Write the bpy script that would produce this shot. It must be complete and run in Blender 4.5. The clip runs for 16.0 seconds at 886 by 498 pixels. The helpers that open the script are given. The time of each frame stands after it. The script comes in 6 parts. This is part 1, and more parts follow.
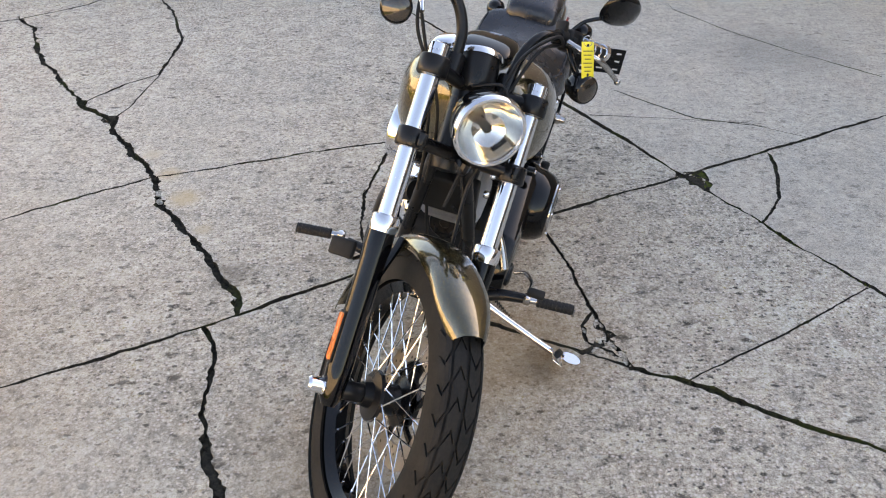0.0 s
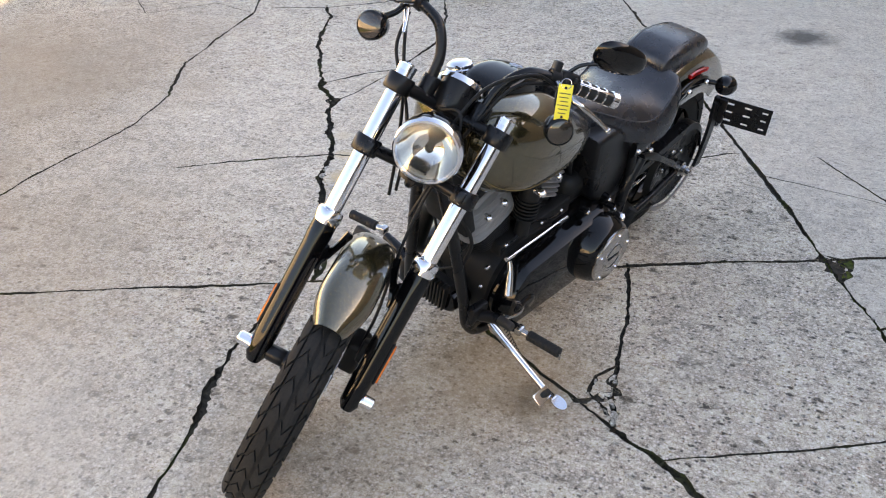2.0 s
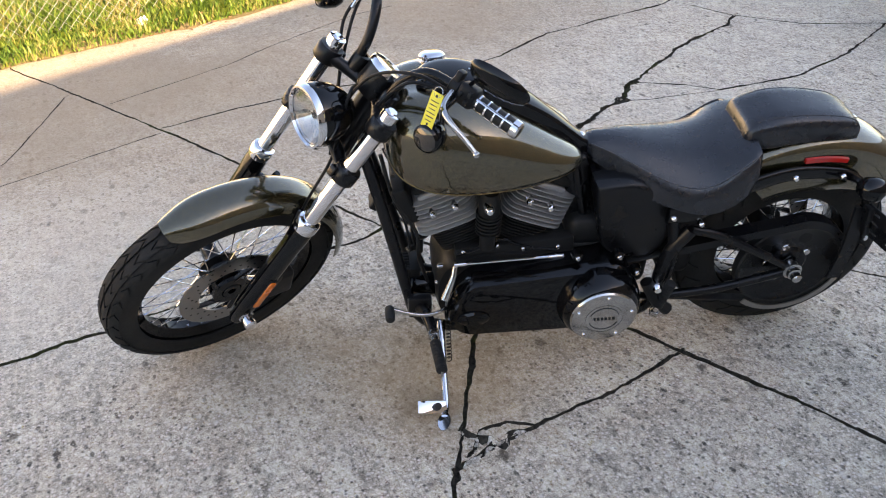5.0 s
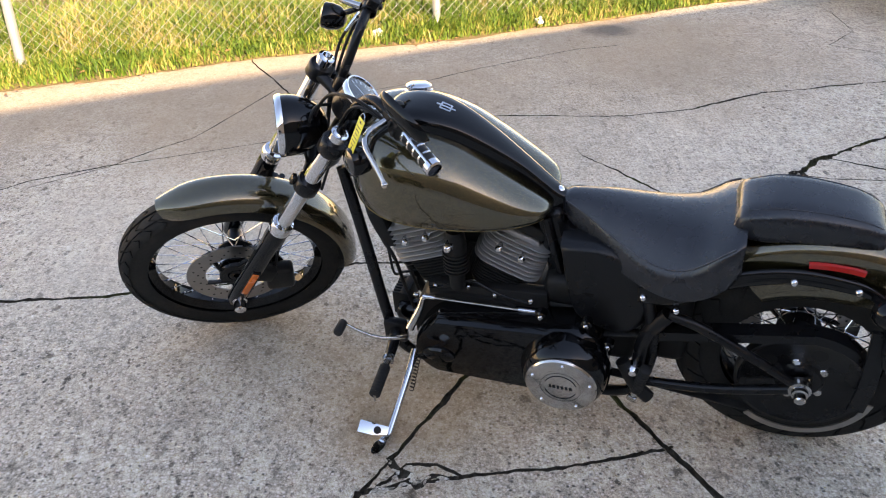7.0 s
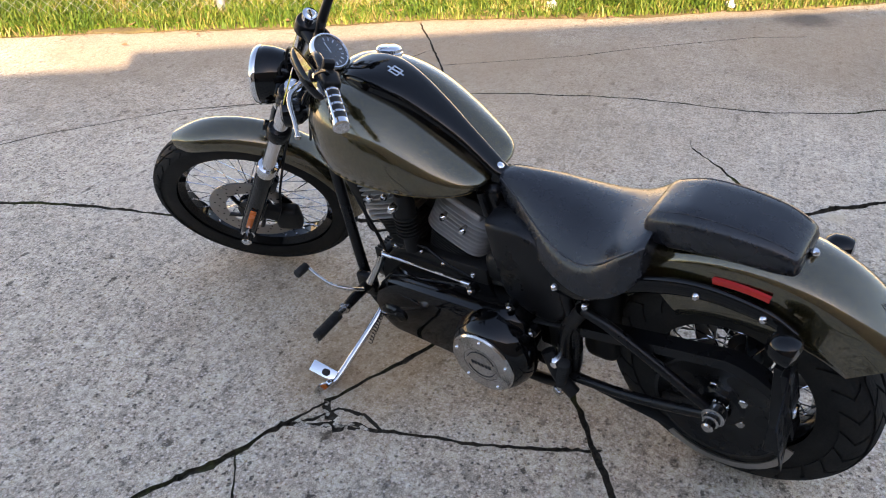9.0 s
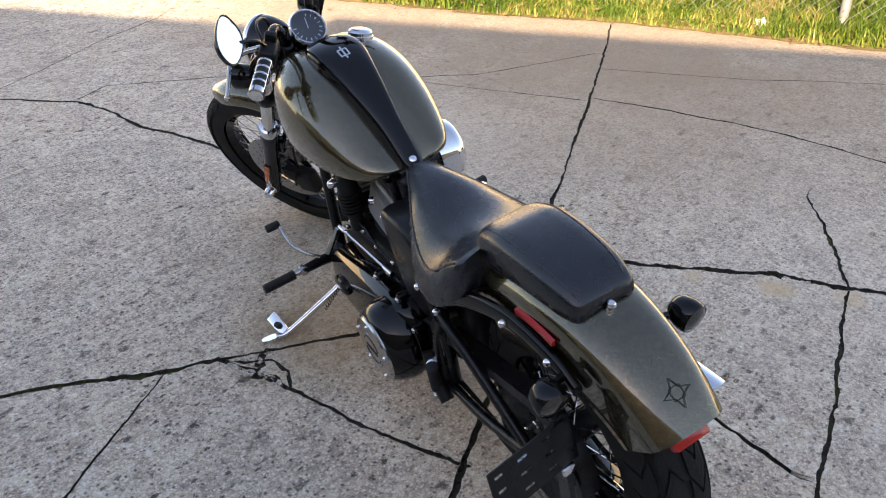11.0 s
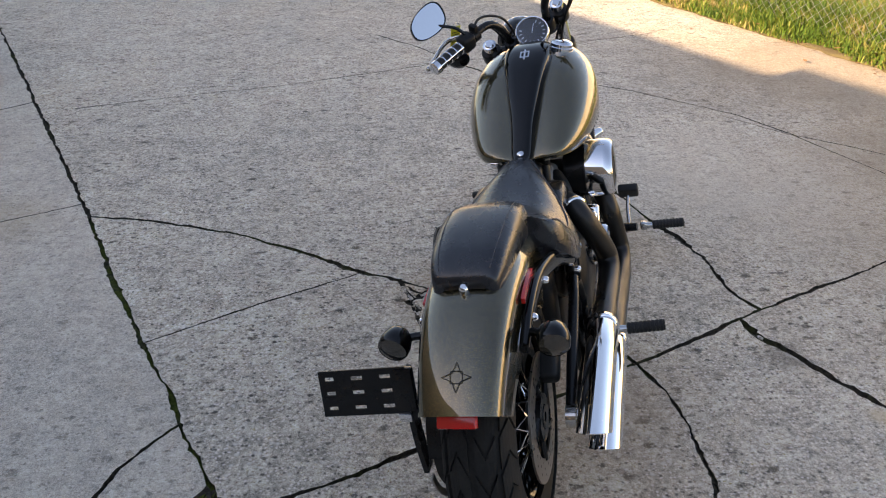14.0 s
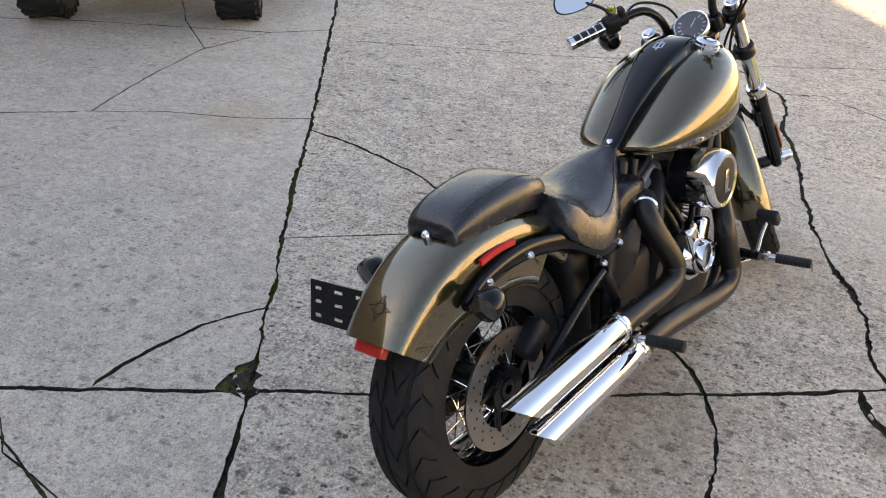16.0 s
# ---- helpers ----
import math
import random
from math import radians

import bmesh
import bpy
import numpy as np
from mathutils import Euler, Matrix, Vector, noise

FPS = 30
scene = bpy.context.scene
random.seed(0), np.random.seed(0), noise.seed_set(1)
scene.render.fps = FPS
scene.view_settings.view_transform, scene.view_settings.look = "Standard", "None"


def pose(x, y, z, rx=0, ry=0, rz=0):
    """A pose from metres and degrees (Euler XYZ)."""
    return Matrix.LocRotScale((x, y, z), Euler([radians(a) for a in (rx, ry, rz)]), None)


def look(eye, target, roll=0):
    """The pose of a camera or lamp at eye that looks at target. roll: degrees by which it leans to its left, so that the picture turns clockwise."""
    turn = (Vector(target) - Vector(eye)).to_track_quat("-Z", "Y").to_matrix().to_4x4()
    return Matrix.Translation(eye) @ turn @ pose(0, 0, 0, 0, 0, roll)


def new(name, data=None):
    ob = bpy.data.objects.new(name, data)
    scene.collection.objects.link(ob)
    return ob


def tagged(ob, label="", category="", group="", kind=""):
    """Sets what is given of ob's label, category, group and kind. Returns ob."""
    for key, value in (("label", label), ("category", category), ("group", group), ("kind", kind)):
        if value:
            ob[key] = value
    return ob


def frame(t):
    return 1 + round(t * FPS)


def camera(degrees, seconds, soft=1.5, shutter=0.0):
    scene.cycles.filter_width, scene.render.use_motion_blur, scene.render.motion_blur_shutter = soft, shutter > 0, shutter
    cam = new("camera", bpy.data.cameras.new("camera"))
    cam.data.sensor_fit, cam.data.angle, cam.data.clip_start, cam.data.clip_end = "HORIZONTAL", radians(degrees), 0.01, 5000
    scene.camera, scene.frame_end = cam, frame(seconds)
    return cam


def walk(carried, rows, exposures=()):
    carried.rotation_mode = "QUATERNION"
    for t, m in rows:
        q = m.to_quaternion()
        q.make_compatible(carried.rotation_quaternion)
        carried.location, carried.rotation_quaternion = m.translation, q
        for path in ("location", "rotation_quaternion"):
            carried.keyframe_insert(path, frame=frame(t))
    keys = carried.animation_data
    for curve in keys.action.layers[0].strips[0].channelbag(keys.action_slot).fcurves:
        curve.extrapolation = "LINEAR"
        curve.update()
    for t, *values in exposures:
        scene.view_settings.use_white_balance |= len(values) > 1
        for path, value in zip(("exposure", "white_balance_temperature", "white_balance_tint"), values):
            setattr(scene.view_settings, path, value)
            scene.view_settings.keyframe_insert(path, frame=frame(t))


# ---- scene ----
cam = camera(55.9, 16.0, soft=1.1)
PATH = [
    (0, (0.014, 0.007, 1.599), (0.022, 1.687, 0.515), -1.3),
    (0.5, (0.225, -0.036, 1.605), (0.013, 1.656, 0.561), -2.5),
    (1, (0.455, 0.021, 1.598), (0.117, 1.706, 0.575), -1.3),
    (1.5, (0.675, 0.069, 1.614), (0.12, 1.69, 0.582), -2.0),
    (2, (0.928, 0.104, 1.622), (0.151, 1.633, 0.594), -2.0),
    (2.5, (1.111, 0.24, 1.604), (0.185, 1.686, 0.581), -0.7),
    (3, (1.318, 0.412, 1.625), (0.234, 1.751, 0.609), -0.2),
    (3.5, (1.576, 0.572, 1.628), (0.338, 1.767, 0.609), -0.5),
    (3.7, (1.666, 0.652, 1.64), (0.36, 1.769, 0.615), -0.7),
    (5.8, (2.052, 1.548, 1.592), (0.361, 1.932, 0.595), -0.1),
    (6, (2.065, 1.636, 1.605), (0.35, 1.945, 0.623), -0.3),
    (6.5, (2.106, 1.871, 1.607), (0.356, 2.001, 0.648), -0.4),
    (7, (2.144, 2.083, 1.609), (0.395, 2.046, 0.641), -0.0),
    (7.5, (2.088, 2.239, 1.598), (0.356, 2.04, 0.62), 0.4),
    (8, (2.044, 2.432, 1.615), (0.338, 2.097, 0.627), -0.0),
    (8.5, (2.071, 2.686, 1.612), (0.416, 2.186, 0.606), -0.4),
    (9, (2.04, 2.885, 1.604), (0.433, 2.27, 0.585), -0.9),
    (9.2, (1.992, 2.959, 1.592), (0.396, 2.32, 0.569), -0.5),
    (11.3, (1.485, 3.822, 1.607), (0.316, 2.567, 0.58), 0.4),
    (11.5, (1.436, 3.896, 1.609), (0.323, 2.591, 0.581), 0.7),
    (12, (1.315, 4.105, 1.614), (0.406, 2.66, 0.572), 0.3),
    (12.5, (1.16, 4.23, 1.617), (0.432, 2.674, 0.593), 0.6),
    (13, (0.972, 4.305, 1.63), (0.408, 2.659, 0.643), 1.5),
    (13.5, (0.753, 4.427, 1.628), (0.425, 2.706, 0.662), 0.9),
    (14, (0.556, 4.51, 1.621), (0.451, 2.764, 0.651), 0.7),
    (14.5, (0.352, 4.498, 1.613), (0.416, 2.759, 0.628), 1.7),
    (15, (0.142, 4.518, 1.631), (0.418, 2.81, 0.628), 2.3),
    (15.5, (-0.069, 4.55, 1.635), (0.413, 2.894, 0.623), 2.7),
    (16, (-0.199, 4.486, 1.618), (0.457, 2.898, 0.594), 3.3),
]
walk(cam, [(t, look(eye, target, roll)) for t, eye, target, roll in PATH], exposures=[(t, e - 0.22, k - 150, 21) for t, e, k in ((0.0, 2.80, 10400), (1.5, 2.93, 10100), (3.5, 2.80, 9800), (6.0, 2.76, 9300), (7.0, 2.66, 9200), (9.0, 2.5, 8900), (11.5, 2.3, 9100), (13.0, 2.1, 9300), (14.5, 2.18, 9600), (15.2, 2.42, 10000), (16.0, 2.6, 10500))])

# ---- world, sun ----
SUN_EL = radians(24)
SUN_DIR = Vector((0.87 * math.cos(SUN_EL), 0.49 * math.cos(SUN_EL), math.sin(SUN_EL)))
world = bpy.data.worlds.new("sky")
scene.world = world
world.use_nodes = True
wn = world.node_tree.nodes
sky = wn.new("ShaderNodeTexSky")
sky.sky_type = "NISHITA"
sky.sun_disc = False
sky.sun_elevation = SUN_EL
sky.sun_rotation = math.atan2(SUN_DIR.x, SUN_DIR.y)
sky.air_density, sky.dust_density, sky.ozone_density = 1.0, 0.5, 2.6
wn["Background"].inputs["Strength"].default_value = 0.11
world.node_tree.links.new(sky.outputs[0], wn["Background"].inputs["Color"])
sun = new("sun", bpy.data.lights.new("sun", "SUN"))
sun.data.energy, sun.data.angle, sun.data.color = 3.7, radians(0.53), (1.0, 0.89, 0.73)
sun.matrix_world = look(SUN_DIR * 50, (0, 0, 0))


# ---- materials ----
def rgb(c):
    return (c[0], c[1], c[2], 1.0)


class Mat:
    """A node material under construction."""

    def __init__(self, name, color=(0.5, 0.5, 0.5), rough=0.5, metal=0.0, coat=0.0, spec=0.5):
        self.m = bpy.data.materials.new(name)
        self.m.use_nodes = True
        self.t = self.m.node_tree
        self.b = self.t.nodes["Principled BSDF"]
        self.b.inputs["Base Color"].default_value = rgb(color)
        self.b.inputs["Roughness"].default_value = rough
        self.b.inputs["Metallic"].default_value = metal
        self.b.inputs["Coat Weight"].default_value = coat
        self.b.inputs["Coat Roughness"].default_value = 0.04
        self.b.inputs["Specular IOR Level"].default_value = spec
        self.co = self.n("ShaderNodeTexCoord").outputs["Object"]

    def n(self, kind, **values):
        node = self.t.nodes.new(kind)
        for key, v in values.items():
            node.inputs[key.replace("_", " ")].default_value = v
        return node

    def link(self, a, b):
        self.t.links.new(a, b)

    def noise(self, scale, detail=4, rough=0.55, distort=0.0):
        nd = self.n("ShaderNodeTexNoise", Scale=scale, Detail=detail, Roughness=rough, Distortion=distort)
        self.link(self.co, nd.inputs["Vector"])
        return nd.outputs["Fac"]

    def warp(self, scale, amount, stretch=(1, 1, 1)):
        """Bend the coordinates that later textures use; gives the old ones back."""
        old = self.co
        nd = self.n("ShaderNodeTexNoise", Scale=scale, Detail=3)
        self.link(old, nd.inputs["Vector"])
        mul = self.n("ShaderNodeVectorMath")
        mul.operation = "MULTIPLY_ADD"
        mul.inputs[1].default_value = (amount, amount, amount)
        self.link(nd.outputs["Color"], mul.inputs[0])
        self.link(old, mul.inputs[2])
        st = self.n("ShaderNodeVectorMath")
        st.operation = "MULTIPLY"
        st.inputs[1].default_value = stretch
        self.link(mul.outputs[0], st.inputs[0])
        self.co = st.outputs[0]
        return old

    def voronoi(self, scale, feature="F1", flat=False):
        nd = self.n("ShaderNodeTexVoronoi", Scale=scale)
        nd.voronoi_dimensions = "2D" if flat else "3D"
        nd.feature = feature
        self.link(self.co, nd.inputs["Vector"])
        return nd

    def ramp(self, fac, *stops):
        nd = self.n("ShaderNodeValToRGB")
        e = nd.color_ramp.elements
        while len(e) < len(stops):
            e.new(0.5)
        for el, (p, c) in zip(e, stops):
            el.position = p
            el.color = rgb(c if isinstance(c, tuple) else (c, c, c))
        self.link(fac, nd.inputs["Fac"])
        return nd.outputs["Color"]

    def mix(self, fac, a, b, kind="MIX"):
        nd = self.n("ShaderNodeMix")
        nd.data_type, nd.blend_type = "RGBA", kind
        for v, sock in ((fac, nd.inputs[0]), (a, nd.inputs[6]), (b, nd.inputs[7])):
            if isinstance(v, (int, float)):
                sock.default_value = v
            elif isinstance(v, tuple):
                sock.default_value = rgb(v)
            else:
                self.link(v, sock)
        return nd.outputs[2]

    def math(self, op, a, b=0.0):
        nd = self.n("ShaderNodeMath")
        nd.operation = op
        for v, sock in ((a, nd.inputs[0]), (b, nd.inputs[1])):
            if isinstance(v, (int, float)):
                sock.default_value = v
            else:
                self.link(v, sock)
        return nd.outputs[0]

    def color(self, sock):
        self.link(sock, self.b.inputs["Base Color"])
        return self

    def rough(self, sock):
        self.link(sock, self.b.inputs["Roughness"])
        return self

    def bump(self, sock, strength=0.3, distance=0.001):
        nd = self.n("ShaderNodeBump", Strength=strength, Distance=distance)
        self.link(sock, nd.inputs["Height"])
        self.link(nd.outputs[0], self.b.inputs["Normal"])
        return self

    def spot(self, x, y, r, grow=0.5):
        """A soft round mask on the ground, ragged by noise."""
        sub = self.n("ShaderNodeVectorMath")
        sub.operation = "DISTANCE"
        self.link(self.co, sub.inputs[0])
        sub.inputs[1].default_value = (x, y, 0)
        d = self.math("DIVIDE", sub.outputs["Value"], r)
        d = self.math("ADD", d, self.math("MULTIPLY", self.math("SUBTRACT", self.noise(2.2 / r, 5, 0.65), 0.5), grow * 2))
        return self.ramp(d, (0.35, 1.0), (1.0, 0.0))


def worn(name, color, rough, metal=0.0, coat=0.0, spec=0.5, scale=60, vary=0.25, bump=0.0):
    """A surface with smudges and a little grain."""
    m = Mat(name, color, rough, metal, coat, spec)
    big = m.noise(scale * 0.15, 4, 0.6)
    fine = m.noise(scale * 8, 3, 0.6)
    lo = tuple(c * (1 - vary) for c in color)
    hi = tuple(min(1, c * (1 + vary)) for c in color)
    m.color(m.ramp(m.math("ADD", m.math("MULTIPLY", big, 0.6), m.math("MULTIPLY", fine, 0.4)), (0.3, lo), (0.7, hi)))
    m.rough(m.ramp(big, (0.3, max(0.02, rough * 0.75)), (0.75, min(1, rough * 1.3))))
    if bump:
        m.bump(fine, bump, 0.0006)
    return m.m


def concrete():
    m = Mat("weathered_concrete", (0.4, 0.38, 0.35), 0.85, spec=0.3)
    cloud, mid = m.noise(0.55, 6, 0.6), m.noise(6, 6, 0.72)
    blot = m.noise(26, 6, 0.75, 0.4)
    sand = m.noise(230, 3, 0.75)
    grit = m.noise(70, 6, 0.85, 0.3)
    # the slab past the long joint is smoother and paler
    dot = m.n("ShaderNodeVectorMath")
    dot.operation = "DOT_PRODUCT"
    m.link(m.co, dot.inputs[0])
    dot.inputs[1].default_value = (0.89, 0.455, 0)
    smooth = m.ramp(m.math("SUBTRACT", dot.outputs["Value"], 1.74), (0.499, 1.0), (0.501, 0.55))
    col = m.ramp(cloud, (0.3, (0.46, 0.415, 0.345)), (0.52, (0.54, 0.48, 0.392)), (0.72, (0.61, 0.535, 0.425)))
    col = m.mix(0.48, col, m.ramp(mid, (0.30, 0.22), (0.5, 0.5), (0.70, 0.76)), "OVERLAY")
    col = m.mix(0.56, col, m.ramp(blot, (0.34, 0.14), (0.5, 0.5), (0.66, 0.82)), "OVERLAY")
    col = m.mix(m.math("MULTIPLY", smooth, 0.92), col, m.ramp(grit, (0.36, 0.04), (0.46, 0.46), (0.55, 0.54), (0.65, 0.97)), "OVERLAY")
    col = m.mix(m.math("MULTIPLY", m.math("SUBTRACT", 1.0, smooth), 0.8), col, (0.64, 0.585, 0.505))
    col = m.mix(0.5, col, m.ramp(sand, (0.36, 0.14), (0.64, 0.86)), "OVERLAY")
    # stones and pits showing at the worn face
    plain = m.warp(45, 0.008)
    pale, dark, chip = m.voronoi(62, flat=True), m.voronoi(42, flat=True), m.voronoi(24, flat=True)
    m.co = plain
    patchy = m.ramp(m.noise(2.3, 4, 0.6), (0.35, 0.6), (0.6, 1.0))
    for cell, size, share, tone, amount in ((pale, 0.30, 0.46, (0.84, 0.77, 0.71), 0.9), (dark, 0.26, 0.54, (0.06, 0.055, 0.05), 0.92), (chip, 0.22, 0.62, (0.74, 0.71, 0.65), 0.8)):
        spot = m.ramp(m.math("ADD", cell.outputs["Distance"], m.math("MULTIPLY", grit, 0.35)), (size, 1.0), (size + 0.17, 0.0))
        some = m.ramp(cell.outputs["Color"], (share, 0.0), (share + 0.1, 1.0))
        col = m.mix(m.math("MULTIPLY", m.math("MULTIPLY", m.math("MULTIPLY", spot, some), m.math("MULTIPLY", smooth, patchy)), amount), col, tone)
    # pock marks, some drawn out along the slab
    plain = m.warp(9, 0.04, (1.0, 1.7, 1.0))
    pock, pit = m.voronoi(5.0, flat=True), m.voronoi(15, flat=True)
    m.co = plain
    hole = m.math("MULTIPLY", m.ramp(m.math("ADD", pock.outputs["Distance"], m.math("MULTIPLY", blot, 0.25)), (0.19, 1.0), (0.25, 0.0)), m.ramp(pock.outputs["Color"], (0.42, 0.0), (0.52, 1.0)))
    small = m.math("MULTIPLY", m.ramp(m.math("ADD", pit.outputs["Distance"], m.math("MULTIPLY", grit, 0.3)), (0.27, 1.0), (0.33, 0.0)), m.ramp(pit.outputs["Color"], (0.52, 0.0), (0.62, 1.0)))
    hole = m.math("MULTIPLY", m.math("MAXIMUM", hole, small), m.math("MULTIPLY", m.ramp(m.noise(60, 5, 0.8), (0.42, 0.0), (0.49, 1.0)), m.ramp(m.noise(1.7, 4, 0.65), (0.38, 0.25), (0.58, 1.0))))
    hole = m.math("MULTIPLY", hole, smooth)
    col = m.mix(m.math("MULTIPLY", hole, 0.93), col, (0.07, 0.062, 0.053))
    # rust and oil, ochre by the wide crack, broad brown spots towards the verge
    for x, y, r, c, a in ((0.18, 1.95, 0.42, (0.36, 0.24, 0.13), 0.6), (-0.15, 1.5, 0.45, (0.36, 0.27, 0.18), 0.45), (0.0, 2.6, 0.5, (0.33, 0.25, 0.18), 0.4),
                          # pale spots at (-1.5, 3.4) and (-0.9, 0.9) paint in brighter light
                          (-0.99, 2.90, 0.085, (0.62, 0.46, 0.26), 0.75), (-1.10, 3.11, 0.07, (0.62, 0.48, 0.29), 0.7), (-1.22, 3.3, 0.06, (0.6, 0.5, 0.34), 0.6), (-0.86, 2.66, 0.05, (0.6, 0.47, 0.3), 0.6), (-1.5, 3.4, 1.3, (0.70, 0.62, 0.51), 0.2), (-2.0, 1.5, 1.7, (0.38, 0.295, 0.21), 0.5), (-0.9, 0.9, 0.9, (0.70, 0.62, 0.51), 0.35), (-3.0, 1.0, 1.7, (0.34, 0.265, 0.19), 0.75), (-3.8, 3.2, 1.8, (0.34, 0.265, 0.19), 0.75), (-2.3, -0.8, 1.5, (0.36, 0.28, 0.20), 0.7), (3.6, -0.6, 0.7, (0.36, 0.24, 0.15), 0.5), (2.25, 1.3, 0.3, (0.42, 0.32, 0.2), 0.35),
                          # brown at (3.6, -0.6), just above, paints the shade under the utility vehicle
                          (0.67, 5.72, 0.22, (0.06, 0.055, 0.05), 0.85), (1.33, 5.8, 0.16, (0.06, 0.055, 0.05), 0.8), (-4.2, 3.2, 0.25, (0.09, 0.08, 0.07), 0.7),
                          (0.3, 1.85, 0.12, (0.16, 0.12, 0.08), 0.5), (-0.7, 2.35, 0.1, (0.12, 0.1, 0.08), 0.4), (1.9, 4.4, 0.5, (0.24, 0.23, 0.21), 0.4)):
        col = m.mix(m.math("MULTIPLY", m.spot(x, y, r), a), col, c)
    m.color(col)
    m.bump(m.math("ADD", m.math("MULTIPLY", grit, 0.9), m.math("ADD", m.math("MULTIPLY", blot, 0.8), m.math("MULTIPLY", hole, -1.0))), 0.7, 0.006)
    return m.m


def crack_dirt():
    m = Mat("crack_dirt", (0.03, 0.026, 0.02), 0.95, spec=0.1)
    a, b = m.noise(3.0, 4), m.noise(60, 4, 0.7)
    col = m.ramp(b, (0.3, (0.018, 0.016, 0.013)), (0.7, (0.085, 0.072, 0.056)))
    col = m.mix(m.math("MULTIPLY", m.ramp(a, (0.52, 0.0), (0.62, 0.8)), m.ramp(b, (0.4, 0.2), (0.6, 1.0))), col, (0.07, 0.085, 0.02))
    m.color(col)
    m.bump(b, 0.8, 0.006)
    return m.m


def moss_mat():
    m = Mat("mossy_dirt", (0.06, 0.07, 0.02), 0.95, spec=0.1)
    a, b = m.noise(5.0, 5, 0.7), m.noise(70, 4, 0.7)
    col = m.ramp(b, (0.3, (0.03, 0.027, 0.022)), (0.7, (0.11, 0.095, 0.07)))
    m.color(m.mix(m.ramp(a, (0.40, 0.0), (0.52, 0.95)), col, m.ramp(b, (0.3, (0.035, 0.050, 0.010)), (0.7, (0.12, 0.15, 0.03)))))
    m.bump(b, 0.9, 0.008)
    return m.m


def olive_paint():
    m = Mat("olive_metallic_paint", (0.14, 0.12, 0.05), 0.25, 0.85, 1.0)
    flake = m.voronoi(720)
    tone = m.ramp(flake.outputs["Color"], (0.2, (0.044, 0.034, 0.014)), (0.6, (0.080, 0.063, 0.026)), (0.95, (0.32, 0.245, 0.105)))
    m.color(m.mix(m.ramp(m.noise(9, 3), (0.35, 0.0), (0.7, 0.25)), tone, (0.055, 0.043, 0.018)))
    m.b.inputs["Coat IOR"].default_value = 1.8
    m.bump(flake.outputs["Distance"], 0.15, 0.0004)
    m.b.inputs["Coat Roughness"].default_value = 0.03
    return m.m


def leather():
    m = Mat("black_vinyl", (0.018, 0.018, 0.02), 0.42, spec=0.65)
    grain = m.voronoi(420)
    m.color(m.ramp(m.noise(14, 4), (0.3, (0.008, 0.009, 0.012)), (0.75, (0.015, 0.016, 0.021))))
    m.rough(m.ramp(m.noise(20, 4), (0.3, 0.23), (0.7, 0.31)))
    m.bump(m.math("ADD", grain.outputs["Distance"], m.math("MULTIPLY", m.noise(40, 3), 1.2)), 0.10, 0.001)
    return m.m


def rubber():
    m = Mat("tyre_rubber", (0.03, 0.029, 0.028), 0.75, spec=0.2)
    m.color(m.ramp(m.math("ADD", m.math("MULTIPLY", m.noise(12, 4), 0.6), m.math("MULTIPLY", m.noise(160, 3), 0.4)), (0.3, (0.010, 0.010, 0.010)), (0.7, (0.027, 0.026, 0.024))))
    m.bump(m.noise(220, 3), 0.3, 0.0008)
    return m.m


def grass_mat():
    m = Mat("grass_blades", (0.1, 0.16, 0.03), 0.6, spec=0.3)
    isl = m.n("ShaderNodeNewGeometry").outputs["Random Per Island"]
    patch = m.ramp(m.noise(2.6, 5, 0.65), (0.32, 0.0), (0.68, 1.0))
    fac = m.math("ADD", m.math("MULTIPLY", isl, 0.5), m.math("MULTIPLY", patch, 0.5))
    m.color(m.ramp(fac, (0.15, (0.035, 0.08, 0.010)), (0.42, (0.085, 0.16, 0.018)), (0.62, (0.17, 0.20, 0.035)), (0.78, (0.34, 0.27, 0.10)), (0.95, (0.40, 0.31, 0.17))))
    return m.m


def soil_mat():
    m = Mat("grassy_soil", (0.12, 0.09, 0.05), 0.95, spec=0.2)
    a, b = m.noise(2.5, 5), m.noise(45, 4, 0.7)
    col = m.ramp(b, (0.3, (0.08, 0.055, 0.03)), (0.7, (0.20, 0.15, 0.085)))
    m.color(m.mix(m.ramp(a, (0.4, 0.15), (0.6, 0.6)), col, (0.15, 0.13, 0.055)))
    m.bump(b, 0.8, 0.02)
    return m.m


def glass_mat(name, color=(1, 1, 1), rough=0.02):
    m = Mat(name, color, rough)
    m.b.inputs["Transmission Weight"].default_value = 1.0
    m.b.inputs["IOR"].default_value = 1.45
    return m.m


CONCRETE, CRACK, MOSS = concrete(), crack_dirt(), moss_mat()
PAINT, SEAT, RUBBER = olive_paint(), leather(), rubber()
GLOSS = worn("black_gloss_paint", (0.003, 0.003, 0.0035), 0.06, 0.0, 0.0, 0.36, scale=40)
SATIN = worn("black_satin_metal", (0.007, 0.007, 0.0078), 0.28, 0.0, 0.0, 0.3, scale=50, bump=0.1)
MATTE = worn("black_textured_metal", (0.011, 0.0108, 0.0108), 0.5, 0.0, 0.0, 0.25, scale=60, bump=0.3)
PIPE = worn("black_ceramic_pipe", (0.012, 0.011, 0.010), 0.34, 0.3, scale=40, bump=0.1)
PLASTIC = worn("black_plastic", (0.007, 0.007, 0.0075), 0.45, spec=0.25, scale=70, bump=0.15)
CHROME = worn("chrome", (0.80, 0.80, 0.82), 0.06, 1.0, scale=30, vary=0.05)
